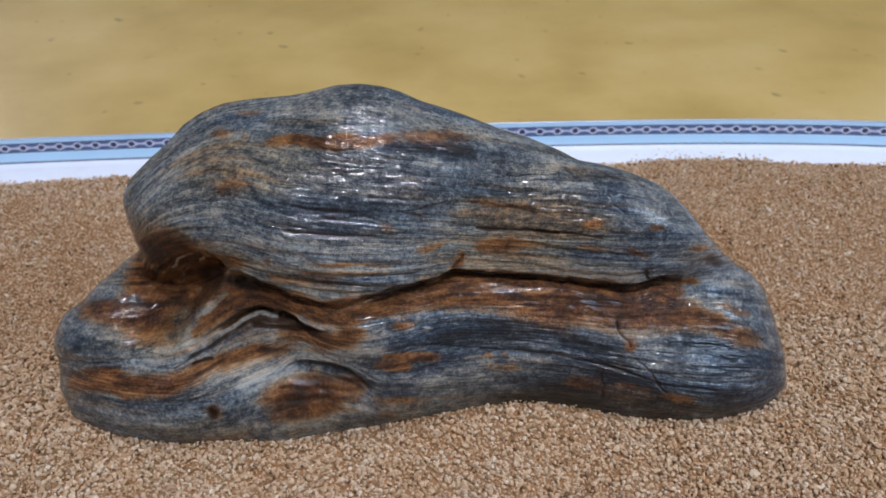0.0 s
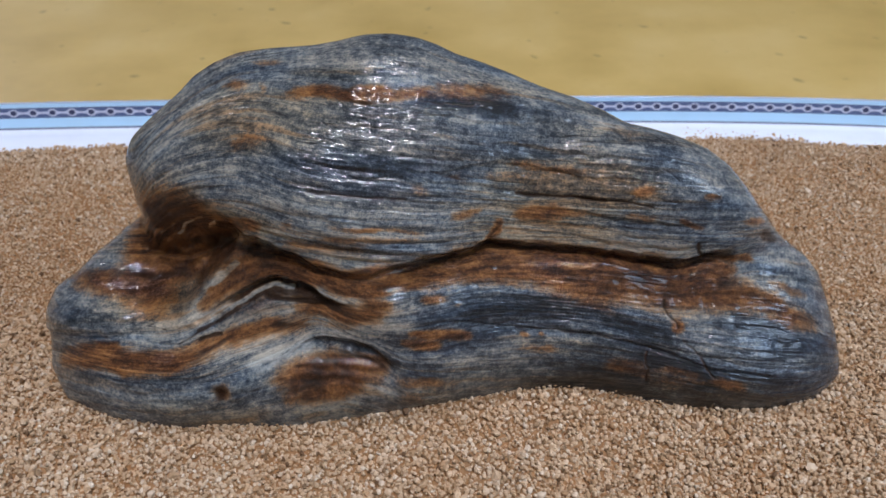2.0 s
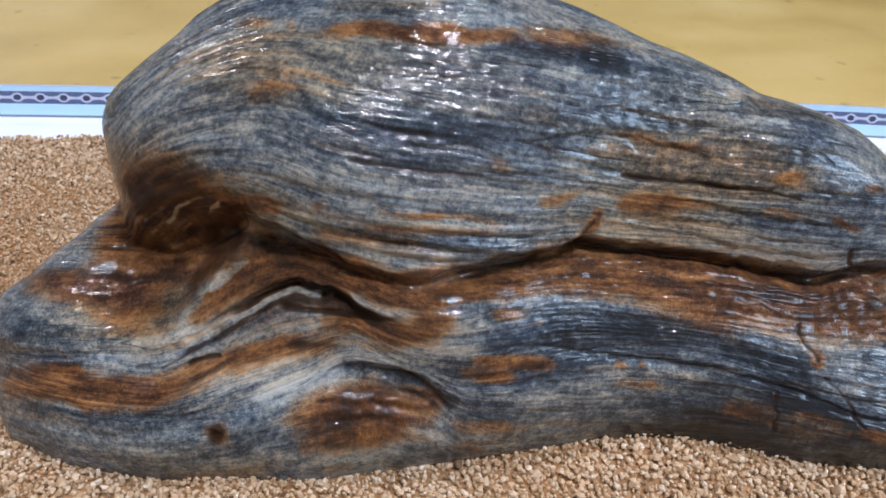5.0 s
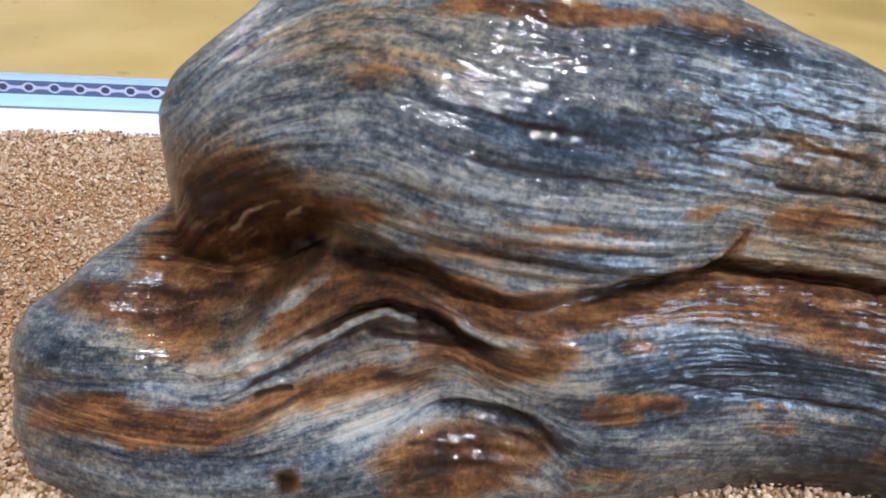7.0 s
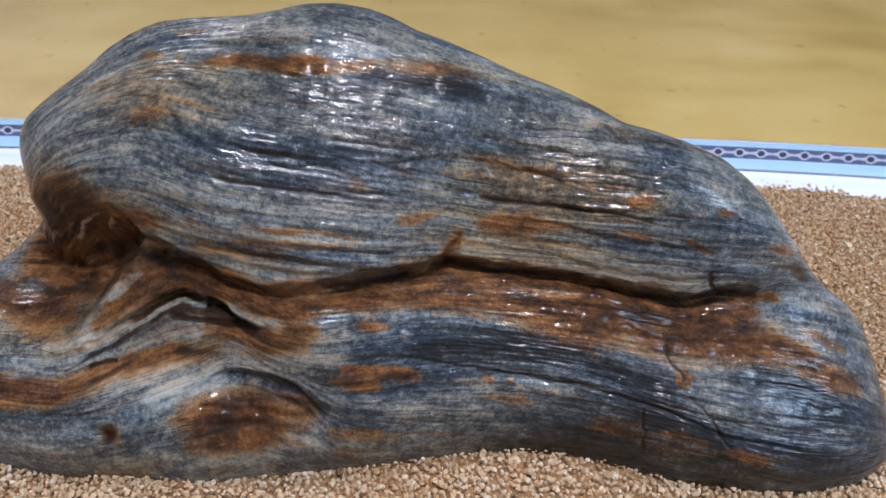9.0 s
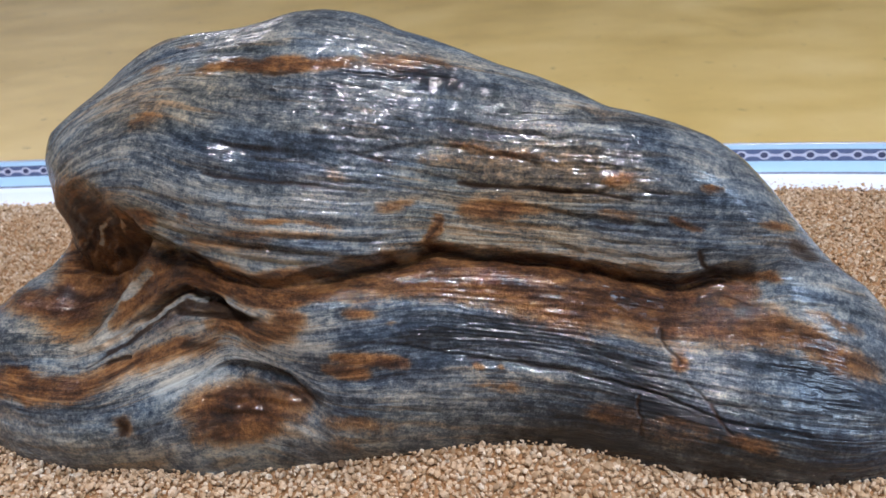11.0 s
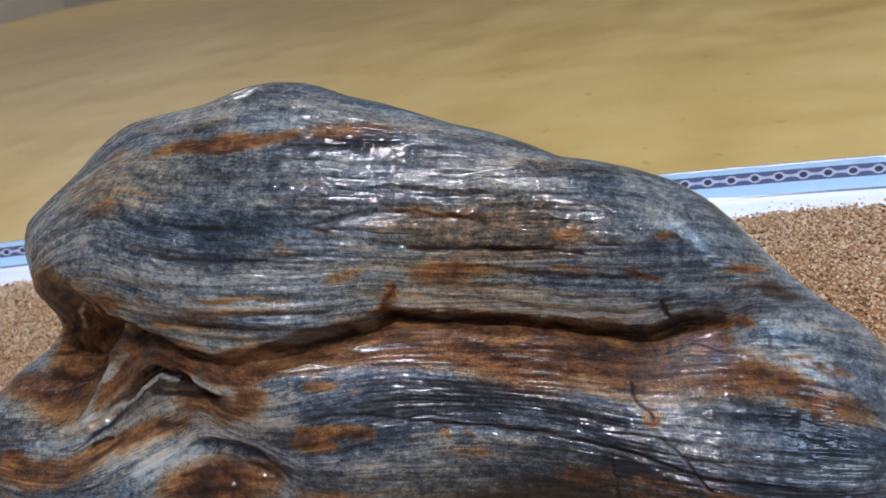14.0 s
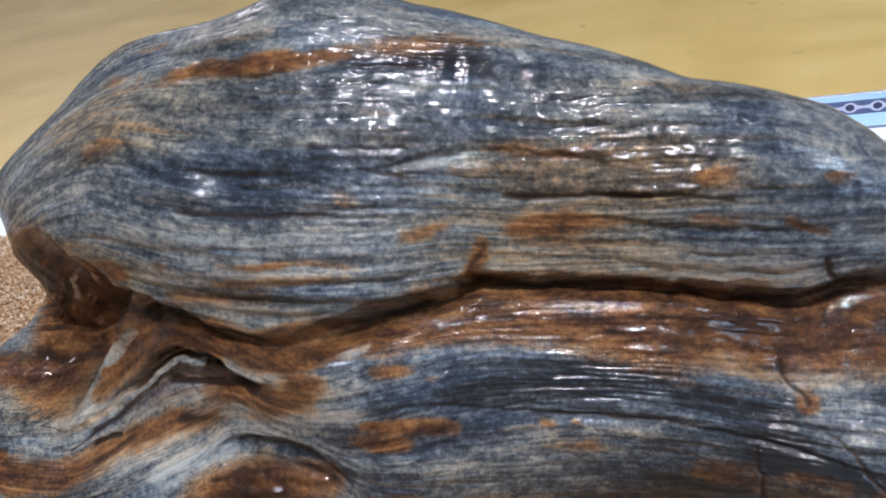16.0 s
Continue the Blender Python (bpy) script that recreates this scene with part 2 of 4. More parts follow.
# ---- building helpers ----


def part(name, bm, material, parent=None, label=""):
    """Links a bmesh as one mesh object under a thing or a part."""
    me = bpy.data.meshes.new(name)
    bm.to_mesh(me)
    bm.free()
    me.materials.append(material)
    ob = new(name, me)
    if parent is not None:
        ob.parent = parent
    return tagged(ob, label)


def box(x0, x1, y0, y1, z0, z1, bevel=0.0):
    bm = bmesh.new()
    bmesh.ops.create_cube(bm, size=1)
    for v in bm.verts:
        v.co = ((x0 + x1) / 2 + v.co.x * (x1 - x0), (y0 + y1) / 2 + v.co.y * (y1 - y0), (z0 + z1) / 2 + v.co.z * (z1 - z0))
    if bevel:
        bmesh.ops.bevel(bm, geom=bm.edges[:], offset=bevel, segments=2, affect="EDGES")
    return bm


def sheet(name, co, quads, material, smooth_shade=True, parent=None):
    """A mesh from numpy arrays of corners and of faces with the same number of corners each."""
    me = bpy.data.meshes.new(name)
    n = quads.shape[1]
    me.vertices.add(len(co))
    me.vertices.foreach_set("co", np.ascontiguousarray(co, np.float32).ravel())
    me.loops.add(quads.size)
    me.loops.foreach_set("vertex_index", np.ascontiguousarray(quads, np.int32).ravel())
    me.polygons.add(len(quads))
    me.polygons.foreach_set("loop_start", np.arange(0, quads.size, n, dtype=np.int32))
    me.update(calc_edges=True)
    me.validate()
    me.polygons.foreach_set("use_smooth", np.full(len(me.polygons), smooth_shade))
    me.materials.append(material)
    ob = new(name, me)
    if parent is not None:
        ob.parent = parent
    return ob


def put_attribute(ob, name, values):
    kind = "FLOAT" if values.ndim == 1 else "FLOAT_VECTOR"
    a = ob.data.attributes.new(name, kind, "POINT")
    a.data.foreach_set("value" if values.ndim == 1 else "vector", np.ascontiguousarray(values, np.float32).ravel())


def grid_quads(rows, cols, closed=False):
    i = np.arange(rows - 1)[:, None] * cols
    j = np.arange(cols if closed else cols - 1)[None, :]
    k = (j + 1) % cols
    return np.stack([i + j, i + k, i + cols + k, i + cols + j], -1).reshape(-1, 4)


# ---- room ----
ROOM = (-3.2, 1.9, -1.9, 4.6, 2.5)   # west, east, south, north, height over the floor
FLOOR_Z = -0.034
W, E, S, N, H = ROOM
TOP_Z = FLOOR_Z + H
tagged(part("floor", box(W, E, S, N, FLOOR_Z - 0.1, FLOOR_Z), FLOOR), "mottled ochre-yellow floor sheet with small dark flecks", "floor", kind="structure")
# ceiling and walls are added out of view to close the room
tagged(part("ceiling", box(W, E, S, N, TOP_Z, TOP_Z + 0.1), CEILING), "unseen plain grey ceiling, toned down to cut fill", "ceiling", kind="structure")
tagged(part("wall_north", box(W - 0.12, E + 0.12, N, N + 0.12, FLOOR_Z - 0.1, TOP_Z + 0.1), WALL), "unseen plain warm grey plaster wall closing the room", "wall", kind="structure")
tagged(part("wall_south", box(W - 0.12, E + 0.12, S - 0.12, S, FLOOR_Z - 0.1, TOP_Z + 0.1), LOW_FILL_WALL), "unseen plain warm grey plaster wall closing the room", "wall", kind="structure")
tagged(part("wall_west", box(W - 0.12, W, S, N, FLOOR_Z - 0.1, TOP_Z + 0.1), PALE_WALL), "unseen plain pale plaster wall, reflected in the floor", "wall", kind="structure")
# east wall with a window's opening
Y0, Y1, Z0, Z1 = -1.1, -0.45, 0.6, 1.85
bm = bmesh.new()
for b in ((S, Y0, FLOOR_Z - 0.1, TOP_Z + 0.1), (Y1, N, FLOOR_Z - 0.1, TOP_Z + 0.1), (Y0, Y1, FLOOR_Z - 0.1, Z0), (Y0, Y1, Z1, TOP_Z + 0.1)):
    piece = box(E, E + 0.12, *b)
    me = bpy.data.meshes.new("tmp")
    piece.to_mesh(me)
    piece.free()
    bm.from_mesh(me)
    bpy.data.meshes.remove(me)
tagged(part("wall_east", bm, LOW_FILL_WALL), "unseen warm grey plaster wall with a window opening, toned to cut fill", "wall", kind="structure")
window = tagged(new("window_1"), "white framed window with clear panes", "window", kind="structure")
for b in ((Y0, Y1, Z0, Z0 + 0.06), (Y0, Y1, Z1 - 0.06, Z1), (Y0, Y0 + 0.06, Z0 + 0.06, Z1 - 0.06), (Y1 - 0.06, Y1, Z0 + 0.06, Z1 - 0.06), ((Y0 + Y1) / 2 - 0.03, (Y0 + Y1) / 2 + 0.03, Z0 + 0.06, Z1 - 0.06)):
    part("window_frame", box(E + 0.03, E + 0.09, *b, bevel=0.004), FRAME, window)
for y0, y1 in ((Y0 + 0.06, (Y0 + Y1) / 2 - 0.03), ((Y0 + Y1) / 2 + 0.03, Y1 - 0.06)):
    pane = part("pane", box(E + 0.057, E + 0.063, y0, y1, Z0 + 0.06, Z1 - 0.06), GLASS, window)
    pane.visible_shadow = False
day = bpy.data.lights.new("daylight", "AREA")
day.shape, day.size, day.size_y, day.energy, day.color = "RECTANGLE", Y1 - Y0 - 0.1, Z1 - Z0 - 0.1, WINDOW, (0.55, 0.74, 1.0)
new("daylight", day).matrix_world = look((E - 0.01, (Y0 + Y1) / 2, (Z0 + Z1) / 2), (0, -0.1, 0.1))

# round ceiling lamps: one over the tray, one added to brighten the far floor
LX, LY, LR = 0.16, -0.03, 0.12


def disc(radius, z0, z1, bevel):
    bm = bmesh.new()
    bmesh.ops.create_cone(bm, cap_ends=True, segments=48, radius1=radius, radius2=radius, depth=z1 - z0, matrix=Matrix.Translation((0, 0, (z0 + z1) / 2)))
    bmesh.ops.bevel(bm, geom=[e for e in bm.edges if abs(e.verts[0].co.z - e.verts[1].co.z) < 1e-6], offset=bevel, segments=2, affect="EDGES")
    return bm


for at, watts, radius in (((LX, LY, TOP_Z), LAMP, LR), ((-2.5, 3.9, TOP_Z), FAR_FILL, 0.3)):
    lamp = tagged(new("unseen_ceiling_light"), "unseen round white ceiling lamp with a glowing diffuser", "ceiling lamp", "ceiling lamps")
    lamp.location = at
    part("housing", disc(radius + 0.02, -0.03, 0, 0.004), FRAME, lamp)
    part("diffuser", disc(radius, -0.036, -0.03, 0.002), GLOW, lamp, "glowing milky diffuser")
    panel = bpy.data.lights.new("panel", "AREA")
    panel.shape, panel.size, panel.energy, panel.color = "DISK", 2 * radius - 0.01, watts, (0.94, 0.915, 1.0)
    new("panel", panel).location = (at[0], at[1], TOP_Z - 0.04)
# strip lamp on the ceiling in front of the tray
TX, TY, TL, TW = 0.34, -1.5, 0.85, 0.045
tube = tagged(new("strip_lamp"), "long white strip lamp under the ceiling", "strip lamp")
tube.location = (TX, TY, TOP_Z)
part("housing", box(-TL / 2 - 0.03, TL / 2 + 0.03, -TW / 2 - 0.01, TW / 2 + 0.01, -0.045, 0, bevel=0.004), FRAME, tube)
part("diffuser", box(-TL / 2, TL / 2, -TW / 2, TW / 2, -0.066, -0.045, bevel=0.006), GLOW, tube, "glowing milky strip")
for x in (-TL / 2 - 0.012, TL / 2 + 0.012):
    part("end_cap", box(x - 0.012, x + 0.012, -TW / 2, TW / 2, -0.068, -0.045, bevel=0.003), FRAME, tube)
glow = bpy.data.lights.new("tube_light", "AREA")
glow.shape, glow.size, glow.size_y, glow.energy, glow.color = "RECTANGLE", TL, TW, TUBE, (0.93, 0.91, 1.0)
new("tube_light", glow).matrix_world = look((TX, TY, TOP_Z - 0.075), (TX, -0.1, 0.05))

# ---- tray ----
TC, TA, TB, TN = (-0.045, -0.064), 0.495, 0.210, 3.3     # centre, half length, half width, squareness


def tray_line(n=720):
    """The tray's inner outline, evenly spaced, with its outward normals."""
    t = np.linspace(0, 2 * np.pi, 20001)[:-1]
    c, s = np.cos(t), np.sin(t)
    p = np.stack([TC[0] + TA * np.sign(c) * np.abs(c) ** (2 / TN), TC[1] + TB * np.sign(s) * np.abs(s) ** (2 / TN)], 1)
    step = np.r_[0, np.cumsum(np.hypot(*(np.roll(p, -1, 0) - p).T))]
    at = np.linspace(0, step[-1], n + 1)[:-1]
    q = np.stack([np.interp(at, step, np.r_[p[:, i], p[0, i]]) for i in (0, 1)], 1)
    d = np.roll(q, -1, 0) - np.roll(q, 1, 0)
    d /= np.hypot(*d.T)[:, None]
    return q, np.stack([d[:, 1], -d[:, 0]], 1), step[-1]


def tray_strip(name, profile, material, parent, label=""):
    """A strip swept round the tray: profile of (outward, height) in millimetres."""
    q, nrm, _ = tray_line()
    rows = [np.c_[q + nrm * o / 1000, np.full(len(q), z / 1000)] for o, z in profile]
    ob = sheet(name, np.concatenate(rows), grid_quads(len(rows), len(q), True), material, parent=parent)
    return tagged(ob, label)


tray = tagged(new("tray"), "white glazed tray with pale blue chain-patterned rim, filled with sand", "tray")
FZ = FLOOR_Z * 1000
tray_strip("basin", [(-150, FZ + 5), (-40, FZ + 5), (-24, FZ + 14), (-14, 12.6), (-9, 16.9), (-3, 17.6), (2.5, 18.0), (2.7, 18.4)], WHITE, tray, "white glazed basin")
tray_strip("rim_line", [(2.7, 18.4), (3.1, 18.75), (3.6, 19.1)], LINE, tray, "thin slate line")
tray_strip("rim_band", [(3.6, 19.1), (4.1, 20.0), (4.5, 21.8), (5.0, 23.6)], BLUE, tray, "pale blue glazed band")
border = tray_strip("chain_border", [(5.0, 23.6), (5.6, 26.1), (6.2, 28.6)], CHAIN, tray, "navy border printed with pale chain links")
q, nrm, length = tray_line()
links = round(length / 0.0095)
along = np.tile(np.arange(len(q)) / len(q) * links, 3)
put_attribute(border, "print", np.stack([along, np.repeat([-0.5, 0.0, 0.5], len(q)), along * 0], 1))
tray_strip("lip_band", [(6.2, 28.6), (6.4, 29.6), (6.5, 30.7)], BLUE, tray, "pale blue glazed lip")
tray_strip("rim_edge", [(6.5, 30.7), (6.75, 31.1), (7.2, 31.3), (7.7, 31.0), (8.1, 30.2), (7.9, 28.0)], EDGE, tray, "worn grey-blue rim edge")
tray_strip("outer_side", [(7.9, 28.0), (6.2, 12.0), (3.0, -8), (-4, FZ + 3), (-14, FZ), (-150, FZ)], WHITE, tray, "white glazed outside")


# ---- the stone: shape functions (metres; a runs along it, b up its tilted face, d into it) ----
TILT_FACE = radians(32)
STONE_AT = Vector((0.0, -0.03, 0.05))
AXIS_B = Vector((0, math.sin(TILT_FACE), math.cos(TILT_FACE)))
AXIS_D = Vector((0, math.cos(TILT_FACE), -math.sin(TILT_FACE)))


def curve(points, x):
    """A smooth curve through (x, y) points in millimetres, in order of x, read at x in metres."""
    p = np.array(points, float) / 1000
    m = np.gradient(p[:, 1], p[:, 0])
    i = np.clip(np.searchsorted(p[:, 0], x) - 1, 0, len(p) - 2)
    h = p[i + 1, 0] - p[i, 0]
    t = np.clip((x - p[i, 0]) / h, 0, 1)
    return ((1 + 2 * t) * (1 - t) ** 2 * p[i, 1] + t * (1 - t) ** 2 * h * m[i]
            + t * t * (3 - 2 * t) * p[i + 1, 1] + t * t * (t - 1) * h * m[i + 1])


def smooth(x, lo, hi):
    t = np.clip((x - lo) / (hi - lo), 0, 1)
    return t * t * (3 - 2 * t)


def value_noise(x, y, seed):
    """Smooth noise from -1 to 1 on a numpy plane."""
    xi, yi = np.floor(x).astype(np.int64), np.floor(y).astype(np.int64)
    u, v = x - xi, y - yi
    u, v = u * u * (3 - 2 * u), v * v * (3 - 2 * v)

    def h(i, j):
        n = (i * 374761393 + j * 668265263 + seed * 974634777) & 0x7FFFFFFF
        n = ((n ^ (n >> 13)) * 1274126177) & 0x7FFFFFFF
        return ((n ^ (n >> 16)) & 0xFFFF) / 32767.5 - 1
    return (h(xi, yi) * (1 - u) + h(xi + 1, yi) * u) * (1 - v) + (h(xi, yi + 1) * (1 - u) + h(xi + 1, yi + 1) * u) * v


def blob(a, b, ca, cb, ra, rb, turn=0.0):
    """A soft round patch, centre and radii in millimetres, turned by degrees."""
    c, s = math.cos(radians(turn)), math.sin(radians(turn))
    x, y = a * 1000 - ca, b * 1000 - cb
    return np.exp(-((x * c + y * s) / ra) ** 2 - ((y * c - x * s) / rb) ** 2)


# lines that run along the stone, each through (a, b) in millimetres
TOP = [(-133.3, -16.6), (-132.5, -9), (-128.5, -1.4), (-121.5, 3.3), (-116.4, 10.3), (-105.1, 18.4), (-93.9, 22.9), (-93.4, 31.1), (-92.8, 38.8), (-88.2, 46.9), (-80.3, 54.5), (-74.1, 60), (-70.3, 64.6), (-63.7, 68.4), (-55.5, 71.1), (-45.6, 72.3), (-32, 73.1), (-24.2, 74.3), (-16.4, 75.8), (-8.6, 76), (-0.9, 74.8), (4.8, 72.9), (11.4, 69.7), (18.1, 67.6), (27.6, 64.2), (37.2, 60.1), (46.8, 57), (57.4, 52.4), (64.3, 48.6), (71.3, 47.3), (80.5, 44.8), (90.8, 40.7), (99.1, 35.9), (105, 30.6), (110.4, 25), (114.6, 20.6), (119.4, 16.8), (126, 12), (135, 6.2), (140.5, -0.2), (144.6, -10.2), (147.5, -20.2), (147.9, -29)]
STREAK = [(-86.2, 39.8), (-71, 52.4), (-53.7, 59.4), (-42.2, 59.3), (-29.1, 56.6), (-11.1, 54.1), (12, 52.1), (39.2, 50.4), (57.8, 46.8), (77, 41.6), (97.5, 32.2), (108.8, 22.6)]
MIDDLE = [(-86.4, 32.3), (-70.4, 39.4), (-50.6, 38.5), (-32.7, 33.1), (-15.1, 30.8), (2.4, 28.5), (29.3, 25.8), (57.5, 23.6), (77.6, 20.4), (111.5, 16)]
LOWER = [(-86.2, 28.1), (-70.9, 32.1), (-52, 25.2), (-34.3, 19.7), (-16.5, 17.2), (1.6, 16.6), (20.1, 17.8), (38.9, 15.9), (58.5, 14.1), (79, 11.8), (111.5, 11.2)]
LIP = [(-86.3, 23.6), (-73.8, 27.1), (-62.3, 22.7), (-54.1, 16.4), (-47.6, 13.2), (-37.4, 9.1), (-26.5, 4.7), (-15, 2.9), (-7.2, 5.2), (4.6, 8.1), (14.3, 10), (21, 13), (29.6, 11.6), (39.3, 10.8), (59.1, 8.8), (70.9, 6.4), (82.8, 5.4), (90, 7.1), (99.1, 6.7), (114.3, 12.2)]
FOLD = [(-121.8, -16.3), (-96.5, -15.2), (-79, -14.2), (-68.2, -9.3), (-57.6, -2.9), (-49.9, 0.6), (-42.1, 1.9), (-34.4, -0.5), (-26.7, -4.3), (-15.2, -6.6), (0.3, -4.8), (19.7, -3.5), (38.9, -5.5), (58.2, -7.5), (77.5, -10.4), (96.9, -10.7), (118.4, -13.7), (141.6, -22.3)]
BAND = [(-121.7, -20.5), (-106.4, -23.4), (-93.9, -25), (-74.4, -24.7), (-58.1, -17.5), (-42.4, -12.5), (-32.6, -10.1), (-23.2, -15.1), (-9.9, -18.5), (19.3, -14.7), (48.4, -14.7), (77.6, -21.8), (97.5, -26.6), (142.9, -31.4)]
BROW = [(-120.9, -28), (-89.5, -32.5), (-59.5, -29.2), (-43.1, -22.7), (-35, -17.7), (-25.3, -17), (-15.8, -19.9), (-8.4, -26.4), (3.2, -29.4), (18.9, -30), (58.4, -31.5), (88.6, -35.7), (122.9, -41.6), (141.2, -38)]
SEAM = [(-10, -13), (11.7, -12.3), (29, -14.5), (48.4, -17.1), (68.2, -21.3), (82.3, -25.9), (90.6, -28.9), (109.4, -32.1), (125, -35)]
BOTTOM = [(-133.3, -16.6), (-131, -30), (-124, -42), (-106, -51), (-80, -54.5), (-40, -52), (-10, -45), (0, -43), (30, -40.5), (55, -42), (80, -47), (115, -53), (136, -49), (147, -38), (147.9, -29)]

LAYER = [(-92, 9), (-84, 14), (-73, 17), (-62.3, 17.6), (-47.6, 13.4), (-30, 9.2), (-15, 6.8), (5, 6.4), (21, 8.6), (40, 9.2), (59.1, 8.6), (70.9, 6.4), (82.8, 5.4), (90, 7.1), (99.1, 6.7), (114.3, 12.2)]


# swells and dents of the face in millimetres, on an even net: rows go up, columns along
LOW_SWELL = ((-1.1, -2.0, -1.5, 1.6, -0.2, -1.0, 1.5, 2.5, 0.5, -1.1, -0.4),
             (0.2, -1.7, -7.0, -0.8, -0.3, -1.0, 3.7, 2.8, -3.0, -4.8, -0.2),
             (-0.6, 4.7, 1.5, 1.8, -0.9, -3.5, 0.5, -1.8, 0.7, 0.4, 4.2),
             (-2.2, -3.0, -2.0, 0.2, 0.3, -1.5, 3.8, -1.5, 4.6, -0.4, 1.2),
             (0.3, 5.0, 5.8, -7.3, -4.3, -3.4, -2.0, -3.7, -1.9, -3.5, -1.4))
UP_SWELL = ((1.7, 2.2, 3.0, -9.4, 1.4, 3.6, 1.8, 0.7, -2.0),
            (2.7, -1.5, -4.4, 2.2, -1.6, 3.6, -1.9, -3.8, 3.1),
            (-0.0, 0.2, -2.4, -0.0, -2.8, 2.4, 1.9, 2.6, 4.1),
            (1.1, 3.2, -1.7, -3.3, 1.6, -0.7, -1.1, 0.3, 0.4),
            (0.9, 3.2, 1.0, -1.9, -0.8, -0.4, -0.3, -0.0, 0.0))


def swell(a, b, net, a0, da, b0, db):
    return sum(mm * blob(a, b, a0 + j * da, b0 + i * db, 26, 17) for i, row in enumerate(net) for j, mm in enumerate(row))


def face_depth(a, b):
    """How far the stone's face lies behind its middle plane, without the rounding towards the outline."""
    A, B = a * 1000, b * 1000
    low = -2.5 + 0.007 * (B + 6) ** 2 + 0.0005 * A * A
    low += -7.5 * blob(a, b, -13, -5, 20, 11) + 5 * smooth(-A, 42, 66) + 3.0 * blob(a, b, 95, 8, 30, 12)
    up = -5.1 - 0.87 * B + 0.0116 * B * B + 0.045 * A - 0.0005 * A * B + 0.00066 * A * A + 0.007 * np.maximum(-A - 50, 0) ** 2
    up += 0.005 * np.maximum(B - 45, 0) * np.maximum(-A - 20, 0) + 0.006 * np.maximum(B - 40, 0) * np.maximum(A - 20, 0)
    up -= 0.021 * np.maximum(B - 55, 0) ** 2
    t = B - curve(LIP, a) * 1000 + 0.9 * value_noise(a * 65, b * 0, 31) + 0.6 * value_noise(a * 210, b * 0, 32) + 0.25 * value_noise(a * 600, b * 0, 38)
    left, right = smooth(-A, 50, 64), smooth(A, 92, 107)
    under = smooth(-t, -0.7 - 1.5 * left - 7 * right, 1.4 + 17 * left + 7 * right)
    under = under * (1 - 0.75 * left) + 0.75 * left * np.clip((2.5 - t) / 22, 0, 1)
    up = up + swell(a, b, UP_SWELL, -85, 24, 8, 16)
    low = low + swell(a, b, LOW_SWELL, -115, 24.5, -48, 16)
    d = up * (1 - under) + low * under
    # deep hollow beside the post
    d = d + 17.8 * smooth(-0.8 * (A + 57) + 0.6 * (B - 12), 0.5, 8) * blob(a, b, -86, 2, 20, 13)
    groove = np.exp(-(np.maximum(-t, 0) / (3.6 + 2.4 * left)) ** 2) * under
    d = d + groove * (1.0 + 3.5 * smooth(A, -12, 12) - 2.0 * smooth(A, 70, 100)) * (1 - right)
    # rough broken face under the upper lobe
    chin = B - curve([(-110, 10), (-91, 9.2), (-79, 8), (-70, 9.4), (-62, 12), (-56, 14.5), (-40, 17)], a) * 1000 + 0.8 * value_noise(a * 140, b * 0, 91)
    d = d + 4.5 * smooth(chin, -0.9, 0.5) * np.exp(-(np.maximum(chin, 0) / 6.5) ** 2) * smooth(A, -98, -88) * smooth(-A, 54, 60)
    d = d + 7 * blob(a, b, -60, 15.5, 6, 3.5, 12) - 2.0 * blob(a, b, -81, 13, 11, 8, -10)
    rough = value_noise(a * 170 + b * 120, b * 260 - a * 60, 21) + 0.5 * value_noise(a * 420, b * 460, 22) - 0.5 * np.abs(value_noise(a * 200 + b * 190, b * 620 - a * 380, 23))
    d = d + 2.3 * rough * blob(a, b, -76, 14, 16, 9, -10)
    d = d + 3.5 * blob(a, b, -5, 3.5, 9, 2.2, 12) * under
    # post that stands between the hollow and the groove
    d = d - 3.6 * blob(a, b, -61.5, 6, 9.5, 2.0, 48)
    # small ledges in the upper body
    for drop, lo, hi, step in ((11.5, 12, 80, 1.1), (7.0, 30, 100, 0.9), (3.4, -50, 14, 1.8), (3.6, 28, 86, 0.8), (0.6, -50, -4, 1.8), (6.8, -52, 12, 1.5), (10.5, -54, 2, 1.0), (1.6, 30, 92, 0.8), (15.5, 16, 70, 0.8), (20.0, -40, 40, 0.7), (27.0, -30, 30, 0.8)):
        e = (B - curve(LAYER, a) * 1000 if lo < 0 else t) - drop - 1.0 * value_noise(a * 45, b * 0, int(drop * 10)) - 0.5 * value_noise(a * 160, b * 0, 3)
        step = step * (0.7 + 0.7 * value_noise(a * 70, b * 0, int(drop * 10) + 1))
        d = d + step * smooth(-e, -0.25, 0.5) * np.exp(-(np.maximum(-e, 0) / 2.6) ** 2) * smooth(A, lo - 8, lo + 8) * smooth(-A, -hi - 8, -hi + 8)
    # parting in the lower body
    e = B - curve(SEAM, a) * 1000 + 0.5 * value_noise(a * 80, b * 0, 71) + 0.3 * value_noise(a * 260, b * 0, 72)
    d = d + 1.0 * smooth(-e, -0.2, 0.4) * np.exp(-(np.maximum(-e, 0) / 2.2) ** 2) * smooth(A, 0, 14) * smooth(-A, -116, -100)
    # crevice under the fold
    f = B - curve(FOLD, a) * 1000 + 0.8 * value_noise(a * 110, b * 0, 33) + 0.5 * value_noise(a * 330, b * 0, 34) + 0.2 * value_noise(a * 800, b * 0, 39)
    at_fold = smooth(A, -84, -62) * smooth(-A, 18, 34)
    deep = 0.3 + 0.7 * smooth(A, -66, -48)
